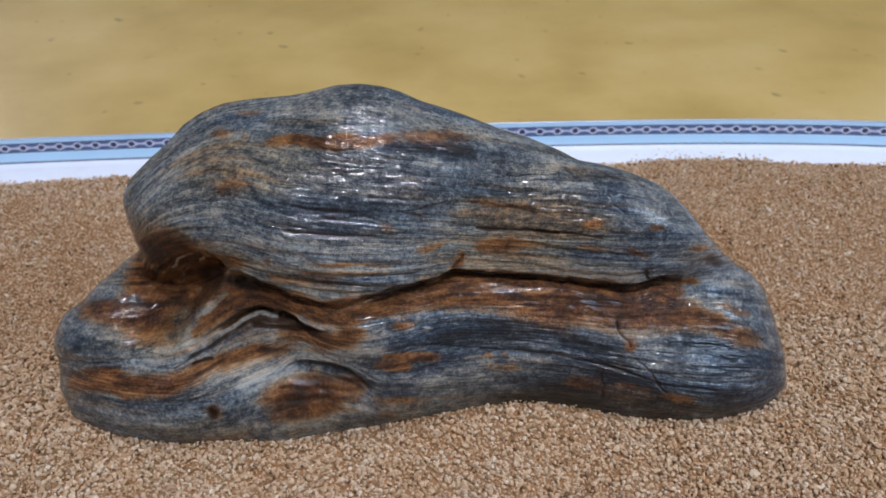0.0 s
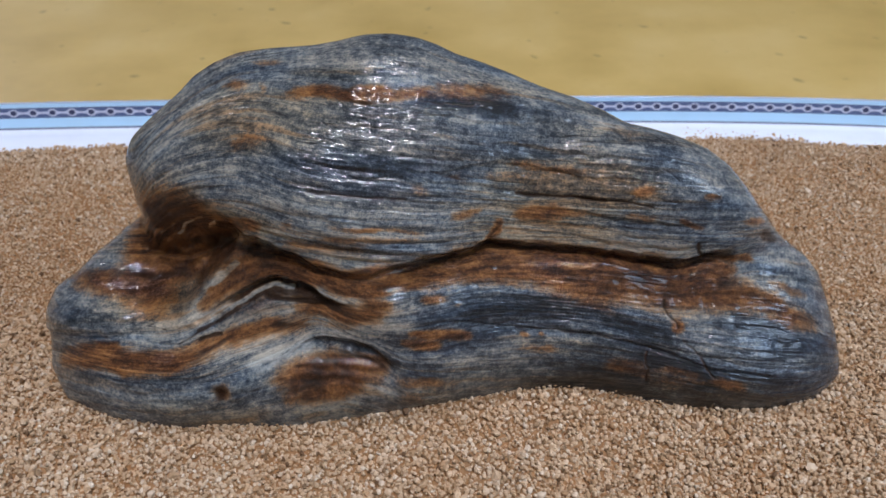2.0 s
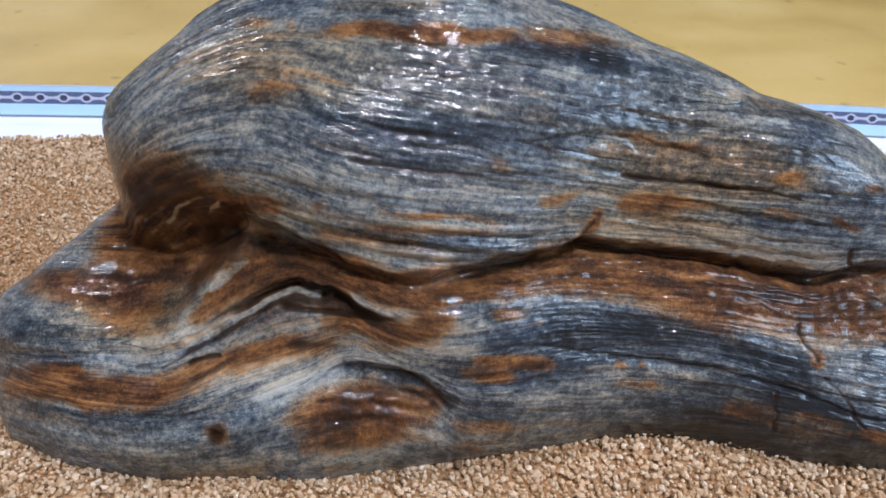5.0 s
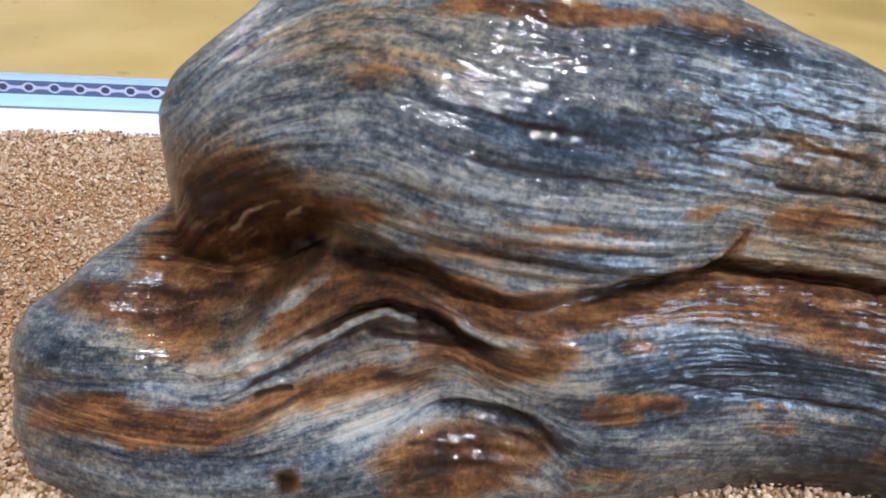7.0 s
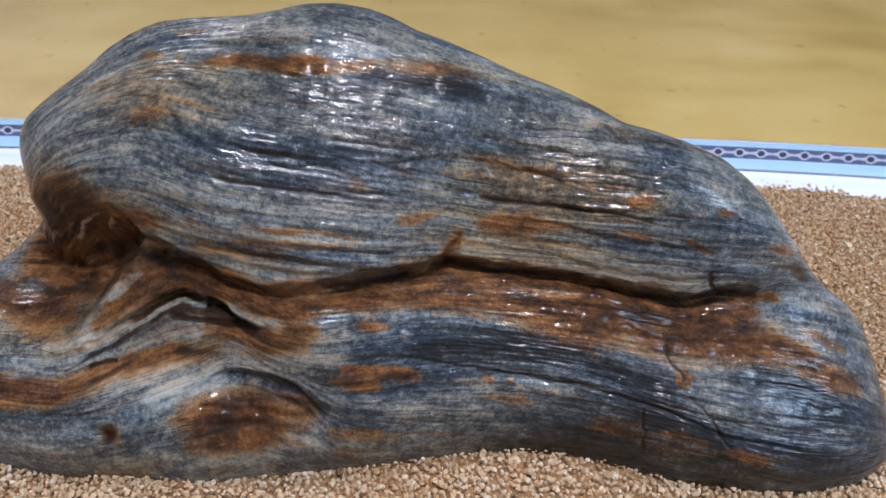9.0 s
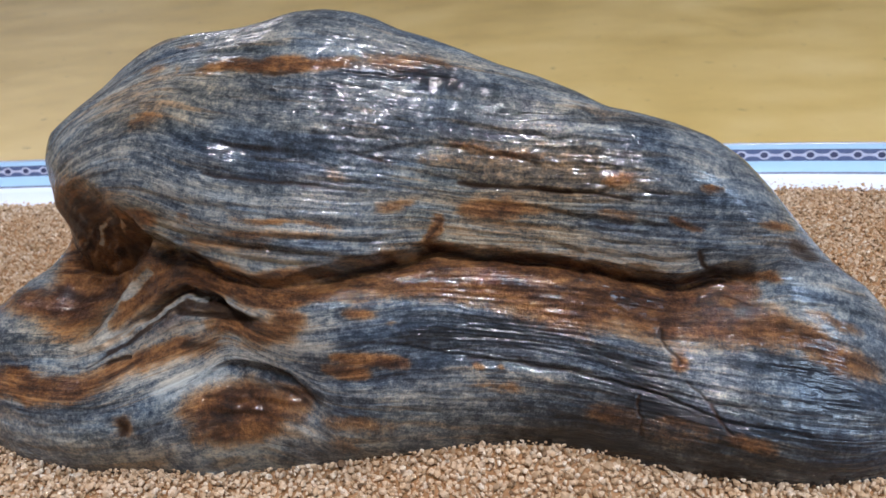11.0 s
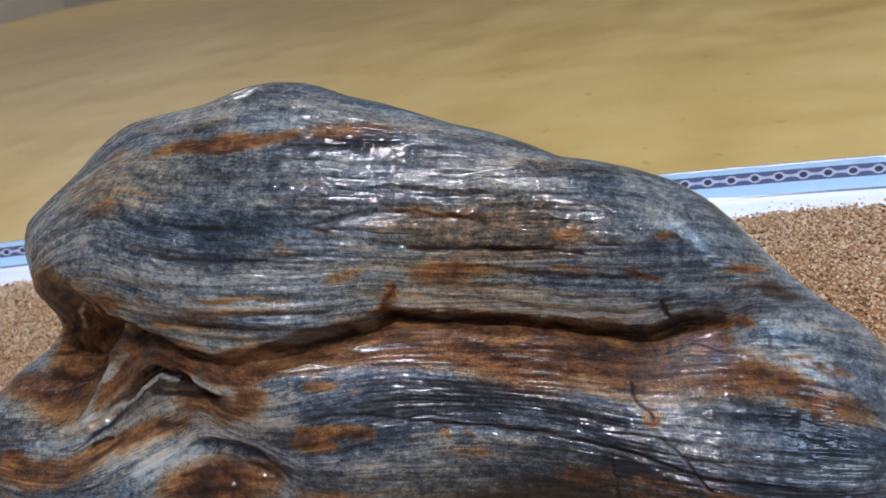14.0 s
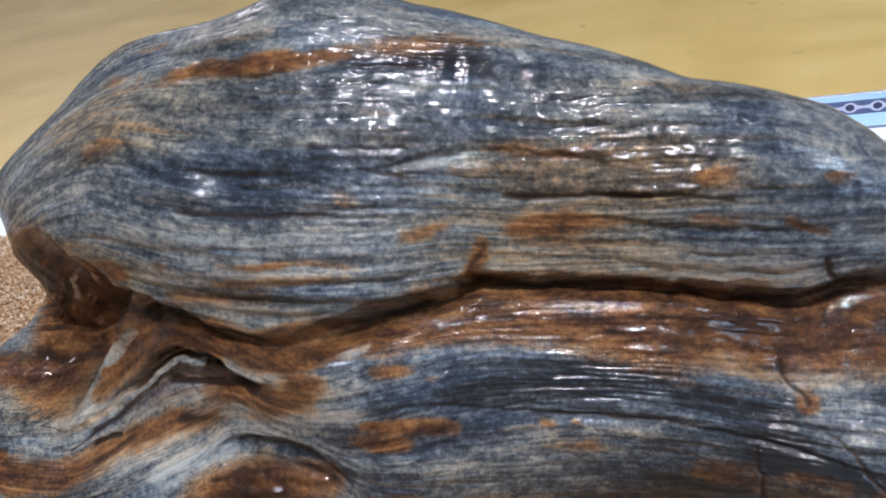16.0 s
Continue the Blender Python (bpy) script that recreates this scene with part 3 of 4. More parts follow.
    d = d + at_fold * deep * (5.0 * smooth(-f, -0.4, 0.7) * np.exp(-(np.maximum(-f, 0) / 4.2) ** 2) - 1.1 * np.exp(-((f - 0.7) / 1.1) ** 2))
    d = d + at_fold * (1.2 * value_noise(a * 240, b * 380, 36) + 0.8 * value_noise(a * 620, b * 700, 37)) * smooth(-f, 0, 1.5) * np.exp(-(np.maximum(-f, 0) / 7) ** 2)
    d = d + 2.2 * smooth(-f, -1, 2) * np.exp(-(np.maximum(-f, 0) / 9) ** 2) * smooth(-A, 70, 95)
    # rusty hollow low down, with a sharp brow over it
    h = B - curve(BROW, a) * 1000 + 0.5 * value_noise(a * 120, b * 0, 35)
    d = d + smooth(A, -44, -30) * smooth(-A, 4, 12) * 3.0 * smooth(-h, -0.4, 1.0) * np.exp(-(np.maximum(-h, 0) / 9.0) ** 2)
    d = d + (0.5 * value_noise(a * 330, b * 420, 81) + 0.35 * value_noise(a * 160 + b * 200, b * 300, 82)) * blob(a, b, -26, -26, 14, 6, 10)
    d = d + 0.5 * np.sin((B + 0.22 * A) * 1.3 + 4 * value_noise(a * 90, b * 90, 41)) * blob(a, b, -25, -26, 13, 6, 10)
    d = d + 2.5 * blob(a, b, -65.5, -35, 2.6, 1.8) + 2.0 * blob(a, b, 113, 11.5, 3.5, 2.0, -20)
    return d / 1000


# ---- stone ----
def resample(points, n, power=1.0):
    """n points evenly spaced along a smoothed line through points in millimetres."""
    p = np.array(points, float) / 1000
    t = np.r_[0, np.cumsum(np.hypot(*np.diff(p, axis=0).T))]
    fine = np.linspace(0, t[-1], 4000)
    q = np.stack([np.interp(fine, t, p[:, i]) for i in (0, 1)], 1)
    kern = np.hanning(61)
    kern /= kern.sum()
    pad = np.concatenate([2 * q[:1] - q[30:0:-1], q, 2 * q[-1:] - q[-2:-32:-1]])
    q = np.stack([np.convolve(pad[:, i], kern, "valid") for i in (0, 1)], 1)
    s = np.linspace(0, 1, n)
    s = s + 0.03 * np.sin(2 * np.pi * s) * -1
    return np.stack([np.interp(s * t[-1], fine, q[:, i]) for i in (0, 1)], 1)


LOBE_LINES = ([(-92, 22), (-84, 29), (-70.4, 36)], [(-92, 15), (-84, 21), (-70.9, 25.2)])   # where the bands bend down round the upper lobe


def band_height(a, b):
    """Counts the stone's bands from its top (0) to its foot (8), following the lines along it."""
    top = curve([(-135, 46), (-112, 47), (-92, 49), (-84, 54), (-64, 68.5), (-33, 73.6), (-9, 76.8), (18, 68), (58, 55), (99, 50), (116, 47), (150, 44)], a)
    lines = [top] + [curve(g, a) for g in (STREAK[:8] + [(57.8, 47.5), (77, 44.5), (97.5, 40), (120, 35)], LOBE_LINES[0] + MIDDLE[2:7] + [(57.5, 24.5), (77.6, 23.5), (118, 22)], LOBE_LINES[1] + LOWER[2:], LAYER, FOLD, BAND, BROW)] + [np.full_like(a, -0.056)]
    out = np.zeros_like(a)
    for i in range(8):
        hi = lines[i]
        lo = np.minimum(lines[i + 1], hi - 0.0025)
        lines[i + 1] = lo
        out += np.clip((hi - b) / (hi - lo), 0 if i else -3, 1 if i < 7 else 6)
    return out


def stone_marks(a, b):
    """Stains, partings, lighter or darker bands and painted shade of the stone: each a ragged stroke along a line, in
    millimetres.
    """
    A = a * 1000 + 1.1 * value_noise(a * 120, b * 200, 101) + 0.5 * value_noise(a * 420, b * 600, 102)
    B = b * 1000 + 0.55 * value_noise(a * 90, b * 160, 103) + 0.3 * value_noise(a * 380, b * 520, 104)
    out = {name: np.zeros_like(a) for name in ("rust", "umber_and_shade", "plum", "pale", "tan", "part", "clear")}

    def mark(name, strength, width, *line):
        p = np.array(line, float).reshape(-1, 2)
        far = 2.8 * width + 0.2
        near = np.flatnonzero((A > p[:, 0].min() - far) & (A < p[:, 0].max() + far) & (B > p[:, 1].min() - far) & (B < p[:, 1].max() + far))
        x, y = A[near], B[near]
        gap, along, run = np.full(len(near), 1e9), np.zeros(len(near)), 0.0
        for (x0, y0), (x1, y1) in zip(p[:-1], p[1:]):
            length = math.hypot(x1 - x0, y1 - y0)
            u = ((x - x0) * (x1 - x0) + (y - y0) * (y1 - y0)) / (length ** 2 + 1e-6)
            v = np.clip(u, 0, 1)
            g = np.hypot(x - x0 - v * (x1 - x0), y - y0 - v * (y1 - y0))
            along = np.where(g < gap, run + u * length, along)
            gap, run = np.minimum(gap, g), run + length
        if name == "clear":
            out[name][near] += strength * (1 - smooth(gap, 0.5 * width, 1.1 * width))
            return
        # strokes thin out towards their ends
        if name in ("rust", "tan", "plum"):
            reach = min(0.4 * run, 3 * width + 2)
            strength = strength * (0.5 + 0.65 * smooth(np.minimum(along, run - along), -0.5 * reach, reach))
        out[name][near] += strength * (0.62 * (1 - smooth(gap, 0.0, 1.7 * width)) + 0.38 * (1 - smooth(gap, 0.2 * width, 2.8 * width)))

    # upper lobe
    mark("rust", 0.9, 1.6, -37.7, 56.0, -27.9, 56.7, -20.4, 55.3, -11.1, 55.0)
    mark("rust", 0.9, 1.7, -18.6, 55.4, -10.4, 54.7, 0.0, 55.5)
    mark("rust", 0.55, 2.2, 1.8, 56.7, 13.8, 56.2, 25.5, 55.1)
    mark("umber_and_shade", 0.9, 0.34, -30.6, 55.3, -23.6, 53.8, -14.5, 52.6, -10.8, 52.5)
    mark("umber_and_shade", 0.6, 0.27, -18.4, 52.6, -10.8, 52.4)
    mark("rust", 0.55, 2, -57.6, 60.9, -52.1, 59.2)
    mark("umber_and_shade", 0.4, 0.54, -57.3, 61.9, -53.4, 58.5)
    mark("rust", 0.35, 1.2, -46.8, 59.8, -45.3, 56.2)
    mark("rust", 0.4, 1.5, -49.4, 66.7, -41.0, 67.1)
    mark("rust", 0.5, 2.2, -54.0, 41.8, -49.4, 43.1, -45.5, 41.4)
    mark("umber_and_shade", 0.4, 0.68, -51.3, 43.8, -49.6, 41.0)
    mark("tan", 0.6, 6, -61.6, 54.7, -39.9, 48.6, -20.3, 49.0)
    mark("tan", 0.5, 5, -64.9, 46.5, -38.7, 43.5)
    mark("tan", 0.5, 3, -36.4, 62.8, -15.6, 61.5)
    mark("pale", 0.4, 1.6, -38.0, 67.2, -26.6, 66.0, -12.7, 64.1)
    mark("pale", -0.9, 2.2, 2.1, 52.8, 14.0, 52.9, 25.5, 51.9)
    mark("part", 0.8, 0.34, 0.2, 52.9, 9.0, 52.5, 16.5, 52.4)
    mark("pale", -0.7, 4, 22.3, 51.1, 35.4, 48.8, 43.9, 48.1)
    mark("pale", -0.6, 3, 13.2, 42.2, 25.8, 40.8, 35.6, 39.6)
    mark("pale", 0.35, 3, 16.8, 45.3, 28.9, 44.3, 35.5, 42.8)
    mark("pale", -0.45, 5, -44.0, 35.5, -28.7, 33.6, -13.6, 31.9)
    mark("pale", -0.55, 5, -17.4, 32.7, -5.0, 31.3, 7.3, 30.0)
    mark("part", 1, 0.34, -32.2, 27.5, -23.8, 26.4, -14.3, 25.7, -4.6, 25.2)
    mark("part", 0.8, 0.31, -13.7, 25.8, -6.2, 24.6, 6.6, 23.5)
    mark("part", 0.6, 0.27, -29.9, 20.1, -23.5, 19.7, -16.5, 18.9)
    mark("pale", 0.3, 2, -51.2, 26.7, -37.6, 25.5, -23.8, 24.3)
    mark("pale", -0.3, 3, -42.2, 29.3, -28.5, 28.6, -14.3, 27.1)
    mark("rust", 0.5, 0.9, -28.6, 14.1, -20.6, 13.7, -13.5, 12.9, -1.1, 13.1)
    mark("umber_and_shade", 0.5, 0.27, -51.2, 15.9, -41.7, 14.8, -32.2, 13.6)
    mark("rust", 0.5, 0.9, -59.4, 19.8, -55.5, 19.6, -48.8, 18.4)
    mark("rust", 0.4, 1.2, -40.4, 18.4, -37.2, 18.2)
    mark("umber_and_shade", 0.7, 0.48, 3.0, 33.0, 6.9, 31.8, 12.2, 30.7)
    mark("part", 0.6, 0.31, -7.4, 37.5, 1.8, 36.9, 11.6, 36.2)
    mark("part", 0.5, 0.27, 2.1, 33.2, 11.1, 30.9)
    mark("rust", 0.28, 1.6, 6.9, 31.8, 19.3, 31.4, 25.6, 30.9, 37.4, 29.5)
    mark("tan", 0.9, 3, 26.2, 29.7, 40.2, 28.6, 48.3, 27.4)
    mark("rust", 0.35, 2, -2.6, 27.9, 2.5, 26.4)
    mark("rust", 0.45, 1.4, 26.3, 35.4, 32.5, 34.3, 39.0, 33.7, 48.7, 32.4)
    mark("umber_and_shade", 0.7, 0.34, 27.3, 34.7, 39.1, 32.9, 48.1, 31.7)
    mark("tan", 0.8, 5, 26.2, 28.9, 39.2, 28.3, 55.3, 28.7)
    mark("tan", 0.9, 4, 48.3, 28.9, 57.9, 27.8, 68.8, 26.8)
    mark("tan", 0.8, 6, 26.2, 30.1, 39.2, 29.6, 55.3, 29.4)
    mark("umber_and_shade", 1, 0.54, 27.6, 26.3, 39.4, 25.7, 55.5, 24.6)
    mark("umber_and_shade", 0.9, 0.48, 48.5, 25.1, 58.0, 24.3, 69.7, 22.4)
    mark("part", 1, 0.41, 27.6, 26.3, 39.4, 25.7, 55.5, 24.6)
    mark("part", 0.8, 0.34, 48.5, 25.1, 58.0, 24.3, 69.7, 22.4)
    mark("rust", 0.8, 1.2, 64.3, 26.6, 69.5, 27.2)
    mark("rust", 1, 2, 29.8, 20.6, 35.1, 20.5, 41.7, 21.1)
    mark("rust", 0.5, 1.2, 41.7, 21.1, 49.6, 20.4)
    mark("rust", 0.7, 1, 8.1, 19.9, 12.4, 20.2, 17.4, 21.4)
    mark("rust", 1.3, 0.9, 23.2, 19.0, 21.5, 15.8, 19.3, 12.9)
    mark("umber_and_shade", 0.7, 0.27, 23.0, 18.1, 19.3, 12.9)
    mark("part", 0.7, 0.34, 23.2, 19.0, 19.3, 12.9)
    mark("rust", 0.55, 0.9, 85.7, 24.7, 91.5, 24.7)
    mark("rust", 0.9, 0.8, 78.8, 16.9, 86.0, 15.3)
    mark("rust", 0.7, 1.2, 100.6, 17.0, 109.0, 16.9)
    mark("rust", 0.4, 1, 61.7, 19.6, 70.2, 18.6)
    mark("part", 0.5, 0.24, 30.7, 17.2, 40.0, 17.0, 57.3, 14.8)
    mark("part", 0.5, 0.24, 49.3, 15.0, 66.0, 12.8, 83.0, 10.8)
    mark("part", 0.4, 0.2, 49.0, 18.5, 62.2, 15.9, 75.5, 14.4)
    mark("tan", 0.7, 5, 17.6, 16.5, 33.4, 15.4, 53.2, 16.0)
    mark("pale", 0.5, 3.5, 26.8, 14.2, 40.2, 14.4, 53.5, 13.7)
    mark("pale", 0.5, 2.5, 49.5, 13.7, 66.2, 11.6, 81.9, 9.4)
    mark("pale", 0.7, 1.3, -46.6, 17.0, -32.4, 16.2, -9.5, 13.3)
    mark("pale", 0.7, 1.5, -28.2, 8.8, -20.3, 6.4, -12.1, 6.7)
    mark("pale", 0.5, 1.4, -17.1, 13.5, -7.9, 12.7, 4.3, 12.6)
    mark("rust", 0.6, 0.7, -26.5, 17.5, -13.2, 15.7)
    mark("umber_and_shade", 0.6, 0.27, -45.5, 17.9, -34.9, 16.8)
    mark("part", 0.8, 0.34, -43.7, 13.7, -33.1, 12.4, -20.1, 10.8)
    mark("rust", 0.5, 0.9, -39.9, 13.2, -26.6, 11.3, -16.6, 10.8)
    mark("rust", 0.5, 0.7, -17.0, 16.6, -7.8, 16.3, 1.3, 14.9)
    mark("umber_and_shade", 0.4, 0.27, 1.3, 14.6, 8.8, 14.7)
    mark("part", 0.5, 0.27, -17.6, 10.3, -8.1, 9.0, 4.4, 10.1)
    mark("pale", -0.1, 7, 69.6, 37.4, 77.9, 36.7)
    mark("pale", 0.05, 5, 82.5, 33.5, 89.6, 30.0)
    mark("pale", -0.5, 3.5, 72.6, 29.5, 79.4, 24.0, 91.8, 20.2, 102.5, 20.4)
    mark("part", 0.4, 0.24, 69.0, 38.5, 72.1, 34.2, 75.9, 29.7)
    mark("rust", 0.3, 1.6, 60.1, 43.5, 65.7, 43.3)
    mark("pale", 0.6, 1.6, 60.0, 9.8, 70.2, 8.8, 82.5, 7.8)
    mark("umber_and_shade", 1.2, 0.68, 86.2, 10.2, 87.4, 7.3)
    mark("part", 1.2, 0.48, 86.4, 10.2, 87.4, 7.3)
    mark("umber_and_shade", 0.9, 0.68, 88.9, 7.1, 98.5, 5.8)
    mark("rust", 0.6, 1, 97.7, 5.3, 100.5, 5.2)
    mark("pale", 0.1, 9, -78.0, 36.0, -58.0, 42.0, -35.0, 44.0)
    mark("pale", 0.1, 7, -72.0, 27.0, -45.0, 29.0, -20.0, 22.0)
    # rust band under the lip and the tail
    mark("rust", 1.1, 2.6, -14.4, 2.9, -2.5, 1.7)
    mark("rust", 1.1, 4.2, 0.6, 3.2, 20.4, 4.9, 40.9, 3.1)
    mark("rust", 1.1, 5.2, 37.5, 3.0, 58.9, 0.3)
    mark("rust", 1.1, 6.2, 50.5, 1.1, 64.5, -0.5, 79.3, -2.8)
    mark("rust", 1, 4.4, 79.0, -4.9, 93.3, -5.9, 104.9, -7.0)
    mark("rust", 0.8, 2, 83.6, 2.9, 99.3, 1.3)
    mark("umber_and_shade", 0.42, 3, 60.9, -1.9, 79.1, -4.2, 100.5, -6.4)
    mark("umber_and_shade", 0.3, 3, 47.8, 1.3, 58.9, -0.4)
    mark("umber_and_shade", 0.8, 0.41, 87.0, 1.6, 86.5, -1.2)
    # dark line along the lip, its shadow put into the colour
    mark("umber_and_shade", 0.8, 0.68, -10.8, 5.8, -2.7, 6.3, 10.1, 8.3)
    mark("umber_and_shade", 0.5, 0.54, 17.5, 10.9, 34.0, 10.8, 54.3, 9.3)
    mark("plum", 0.6, 1.2, 5.6, 5.4, 11.7, 4.9)
    mark("umber_and_shade", 0.6, 1.6, 107.1, -6.9, 113.9, -9.6, 119.9, -13.6, 129.0, -17.2)
    mark("rust", 0.9, 3, 107.0, -7.6, 113.8, -10.3, 119.9, -14.3, 129.0, -18.0)
    mark("rust", 0.5, 1.5, 114.2, -2.5, 120.7, -5.9, 128.0, -8.0)
    mark("rust", 0.4, 1, 102.5, 5.2, 107.4, 4.3)
    mark("pale", 0.5, 3, 102.0, 0.6, 111.4, -5.4)
    mark("pale", 0.3, 4, 117.2, 4.7, 130.3, -2.2)
    mark("pale", -0.4, 1.2, 118.9, 1.1, 133.2, -3.7)
    mark("pale", 0.5, 2, 104.6, -10.4, 113.6, -13.0)
    mark("umber_and_shade", 0.9, 0.48, 76.8, -7.7, 78.4, -11.8, 81.0, -16.4)
    mark("rust", 1.3, 1.6, 80.4, -15.1, 81.5, -17.4)
    mark("part", 0.8, 0.34, 76.8, -7.7, 78.4, -11.8, 81.0, -16.4)
    mark("umber_and_shade", 1.3, 0.34, 71.5, -24.0, 71.0, -33.9)
    mark("part", 0.9, 0.31, 71.5, -24.0, 71.0, -33.9)
    mark("rust", 0.5, 2.5, 58.9, -28.5, 70.0, -29.7)
    mark("rust", 0.4, 3, 72.5, -31.9, 88.9, -32.8)
    mark("umber_and_shade", 1.3, 0.41, 88.7, -25.7, 91.0, -29.6, 93.1, -32.5)
    mark("part", 0.8, 0.31, 83.7, -20.5, 88.7, -25.7, 93.1, -32.5)
    mark("rust", 0.7, 1.6, 93.4, -33.4, 98.4, -35.4, 103.4, -36.8)
    mark("part", 0.6, 0.24, 89.3, -25.7, 98.8, -26.4, 106.3, -27.8, 117.8, -28.7)
    mark("pale", 0.65, 4.2, 86.3, -21.2, 94.0, -21.6, 102.2, -23.3)
    mark("pale", 0.1, 6, 95.5, -29.5, 111.1, -34.3, 120.7, -37.3)
    mark("pale", 0.4, 3, 122.1, -18.6, 131.9, -22.2)
    mark("pale", -0.8, 2.5, 60.0, -13.5, 66.7, -15.0, 76.6, -19.1)
    mark("pale", -0.8, 3, 71.6, -25.1, 89.0, -30.9)
    mark("pale", -0.7, 2.5, 102.9, -14.3, 112.4, -17.8, 121.5, -24.4)
    mark("pale", 0.5, 1.5, 61.6, -8.2, 76.9, -11.2, 90.0, -12.1)
    # tail foot painted darker, as it faces down away from the lamps
    mark("pale", -0.8, 10, 55.0, -34.0, 90.0, -38.0, 125.0, -40.0)
    mark("pale", -0.5, 7, 100.0, -20.0, 135.0, -25.0)
    mark("umber_and_shade", 1, 1.5, 110.2, 12.6, 117.1, 11.5)
    mark("umber_and_shade", 0.6, 2.2, 109.8, 13.9, 117.9, 11.2)
    mark("plum", 0.6, 1.6, 117.7, 10.1, 125.4, 8.8)
    mark("rust", 0.5, 1.2, 100.9, 6.1, 106.8, 4.7)
    # lower body, middle
    mark("pale", -1, 4, 3.3, -11.3, 20.9, -11.6, 41.4, -11.9)
    mark("pale", -0.7, 3, 14.2, -7.7, 34.4, -8.6, 54.9, -10.0)
    mark("pale", 0.5, 1.5, -18.4, -11.9, -3.2, -13.4)
    mark("pale", 0.4, 1.2, 7.4, -1.3, 27.4, -2.0, 41.1, -3.6)
    mark("rust", 1.1, 1.3, -3.3, -15.5, 4.6, -15.9, 13.8, -16.8)
    mark("rust", 0.6, 1, 30.6, -17.0, 32.7, -17.3)
    mark("rust", 0.6, 0.9, 36.2, -17.2, 37.5, -17.5)
    mark("rust", 0.4, 1.4, 30.8, -21.8, 42.0, -22.7)
    mark("part", 0.9, 0.34, 29.2, -15.3, 41.7, -16.1, 59.6, -18.9)
    mark("pale", 0.6, 1.5, 39.0, -18.9, 52.1, -19.9)
    mark("pale", -0.8, 3, -8.7, -19.0, 7.9, -20.6, 21.2, -19.8)
    mark("pale", 0.5, 2, -5.5, -25.1, 11.2, -26.2)
    mark("part", 0.5, 0.27, 7.9, -28.4, 21.4, -28.8)
    mark("rust", 0.5, 2, -7.2, -32.5, 1.0, -32.9, 9.8, -33.6)
    mark("tan", 0.9, 5, 0.8, -36.1, 28.7, -35.5, 57.3, -36.2)
    mark("umber_and_shade", 0.25, 4, 28.4, -29.2, 49.6, -30.2)
    mark("rust", 0.9, 1, 1.2, -5.3, 6.3, -5.3)
    mark("rust", 0.8, 1.6, -17.9, -6.0, -10.1, -7.0)
    mark("rust", 0.3, 0.8, 9.6, -7.5, 12.2, -7.8)
    mark("part", 0.5, 0.27, 14.3, -14.4, 27.7, -12.8, 41.6, -15.3)
    # hollow: rusty brown stains, with the cave's shade painted in dark brown
    mark("umber_and_shade", 0.496, 4.5, -83.1, 23.0, -73.1, 23.2)
    mark("umber_and_shade", 0.434, 3.6, -81.5, 19.6, -67.1, 20.5)
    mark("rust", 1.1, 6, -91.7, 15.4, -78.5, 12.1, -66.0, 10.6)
    mark("umber_and_shade", 0.372, 4.5, -91.4, 12.2, -83.2, 11.0, -75.5, 7.4, -62.7, 6.9)
    mark("umber_and_shade", 0.558, 3, -68.2, 14.5, -60.7, 11.2)
    mark("rust", 1, 4, -94.3, 7.3, -85.4, 5.1)
    mark("pale", 1, 0.35, -78.1, 16.1, -73.8, 19.0, -68.2, 20.8)
    mark("pale", 0.9, 0.3, -66.7, 18.0, -63.2, 19.7)
    mark("pale", 1.2, 0.5, -78.4, 20.4, -75.6, 21.5)
    mark("clear", 0.6, 0.4, -78.1, 16.1, -73.8, 19.0, -68.2, 20.8)
    mark("clear", 0.6, 0.35, -66.7, 18.0, -63.2, 19.7)
    mark("rust", 0.85, 3.5, -117.2, 0.7, -105.7, -0.3, -96.6, -1.9, -88.2, -2.9)
    mark("plum", 0.45, 4, -99.1, -1.9, -91.0, -2.9, -82.6, -1.0)
    mark("plum", 0.6, 3, -111.1, 0.7, -101.1, 0.4)
    mark("rust", 0.5, 3, -95.9, -8.1, -88.2, -9.1, -83.1, -6.8)
    mark("pale", 0.4, 3, -112.9, -3.9, -101.7, -5.9)
    mark("umber_and_shade", 0.372, 0.54, -92.5, -5.3, -87.8, -4.9)
    mark("umber_and_shade", 0.434, 0.68, -98.9, 4.0, -94.1, 1.7, -86.2, 1.3)
    mark("pale", 0.5, 1.3, -57.6, 6.3, -61.8, 2.8, -66.0, -0.5)
    mark("pale", 0.5, 1.3, -62.4, 3.0, -68.4, -1.3, -72.3, -5.7, -72.7, -9.0)
    mark("clear", 0.7, 1.2, -57.6, 6.3, -61.8, 2.8, -66.0, -0.5)
    mark("clear", 0.7, 1.1, -62.4, 3.0, -68.4, -1.3, -72.3, -5.7, -72.7, -9.0)
    mark("rust", 1.15, 2.2, -69.3, -7.0, -64.5, -2.6, -57.5, 1.3, -50.0, 3.4)
    mark("umber_and_shade", 0.372, 1.8, -53.8, 5.5, -48.5, 6.6, -42.8, 5.1)
    mark("rust", 1, 2, -49.5, 4.0, -40.7, 2.5, -31.6, 1.2)
    mark("umber_and_shade", 0.372, 0.68, -36.7, 5.1, -31.7, 3.2, -26.7, 0.7)
    # fold, with the crevice's shade painted in dark brown
    mark("pale", 1.2, 1, -72.6, -12.0, -64.5, -9.1, -56.4, -5.1, -50.0, -1.2, -44.7, 0.2, -39.4, -1.0)
    mark("clear", 0.8, 1, -72.6, -12.0, -64.5, -9.1, -56.4, -5.1, -50.0, -1.2, -44.7, 0.2, -39.4, -1.0)
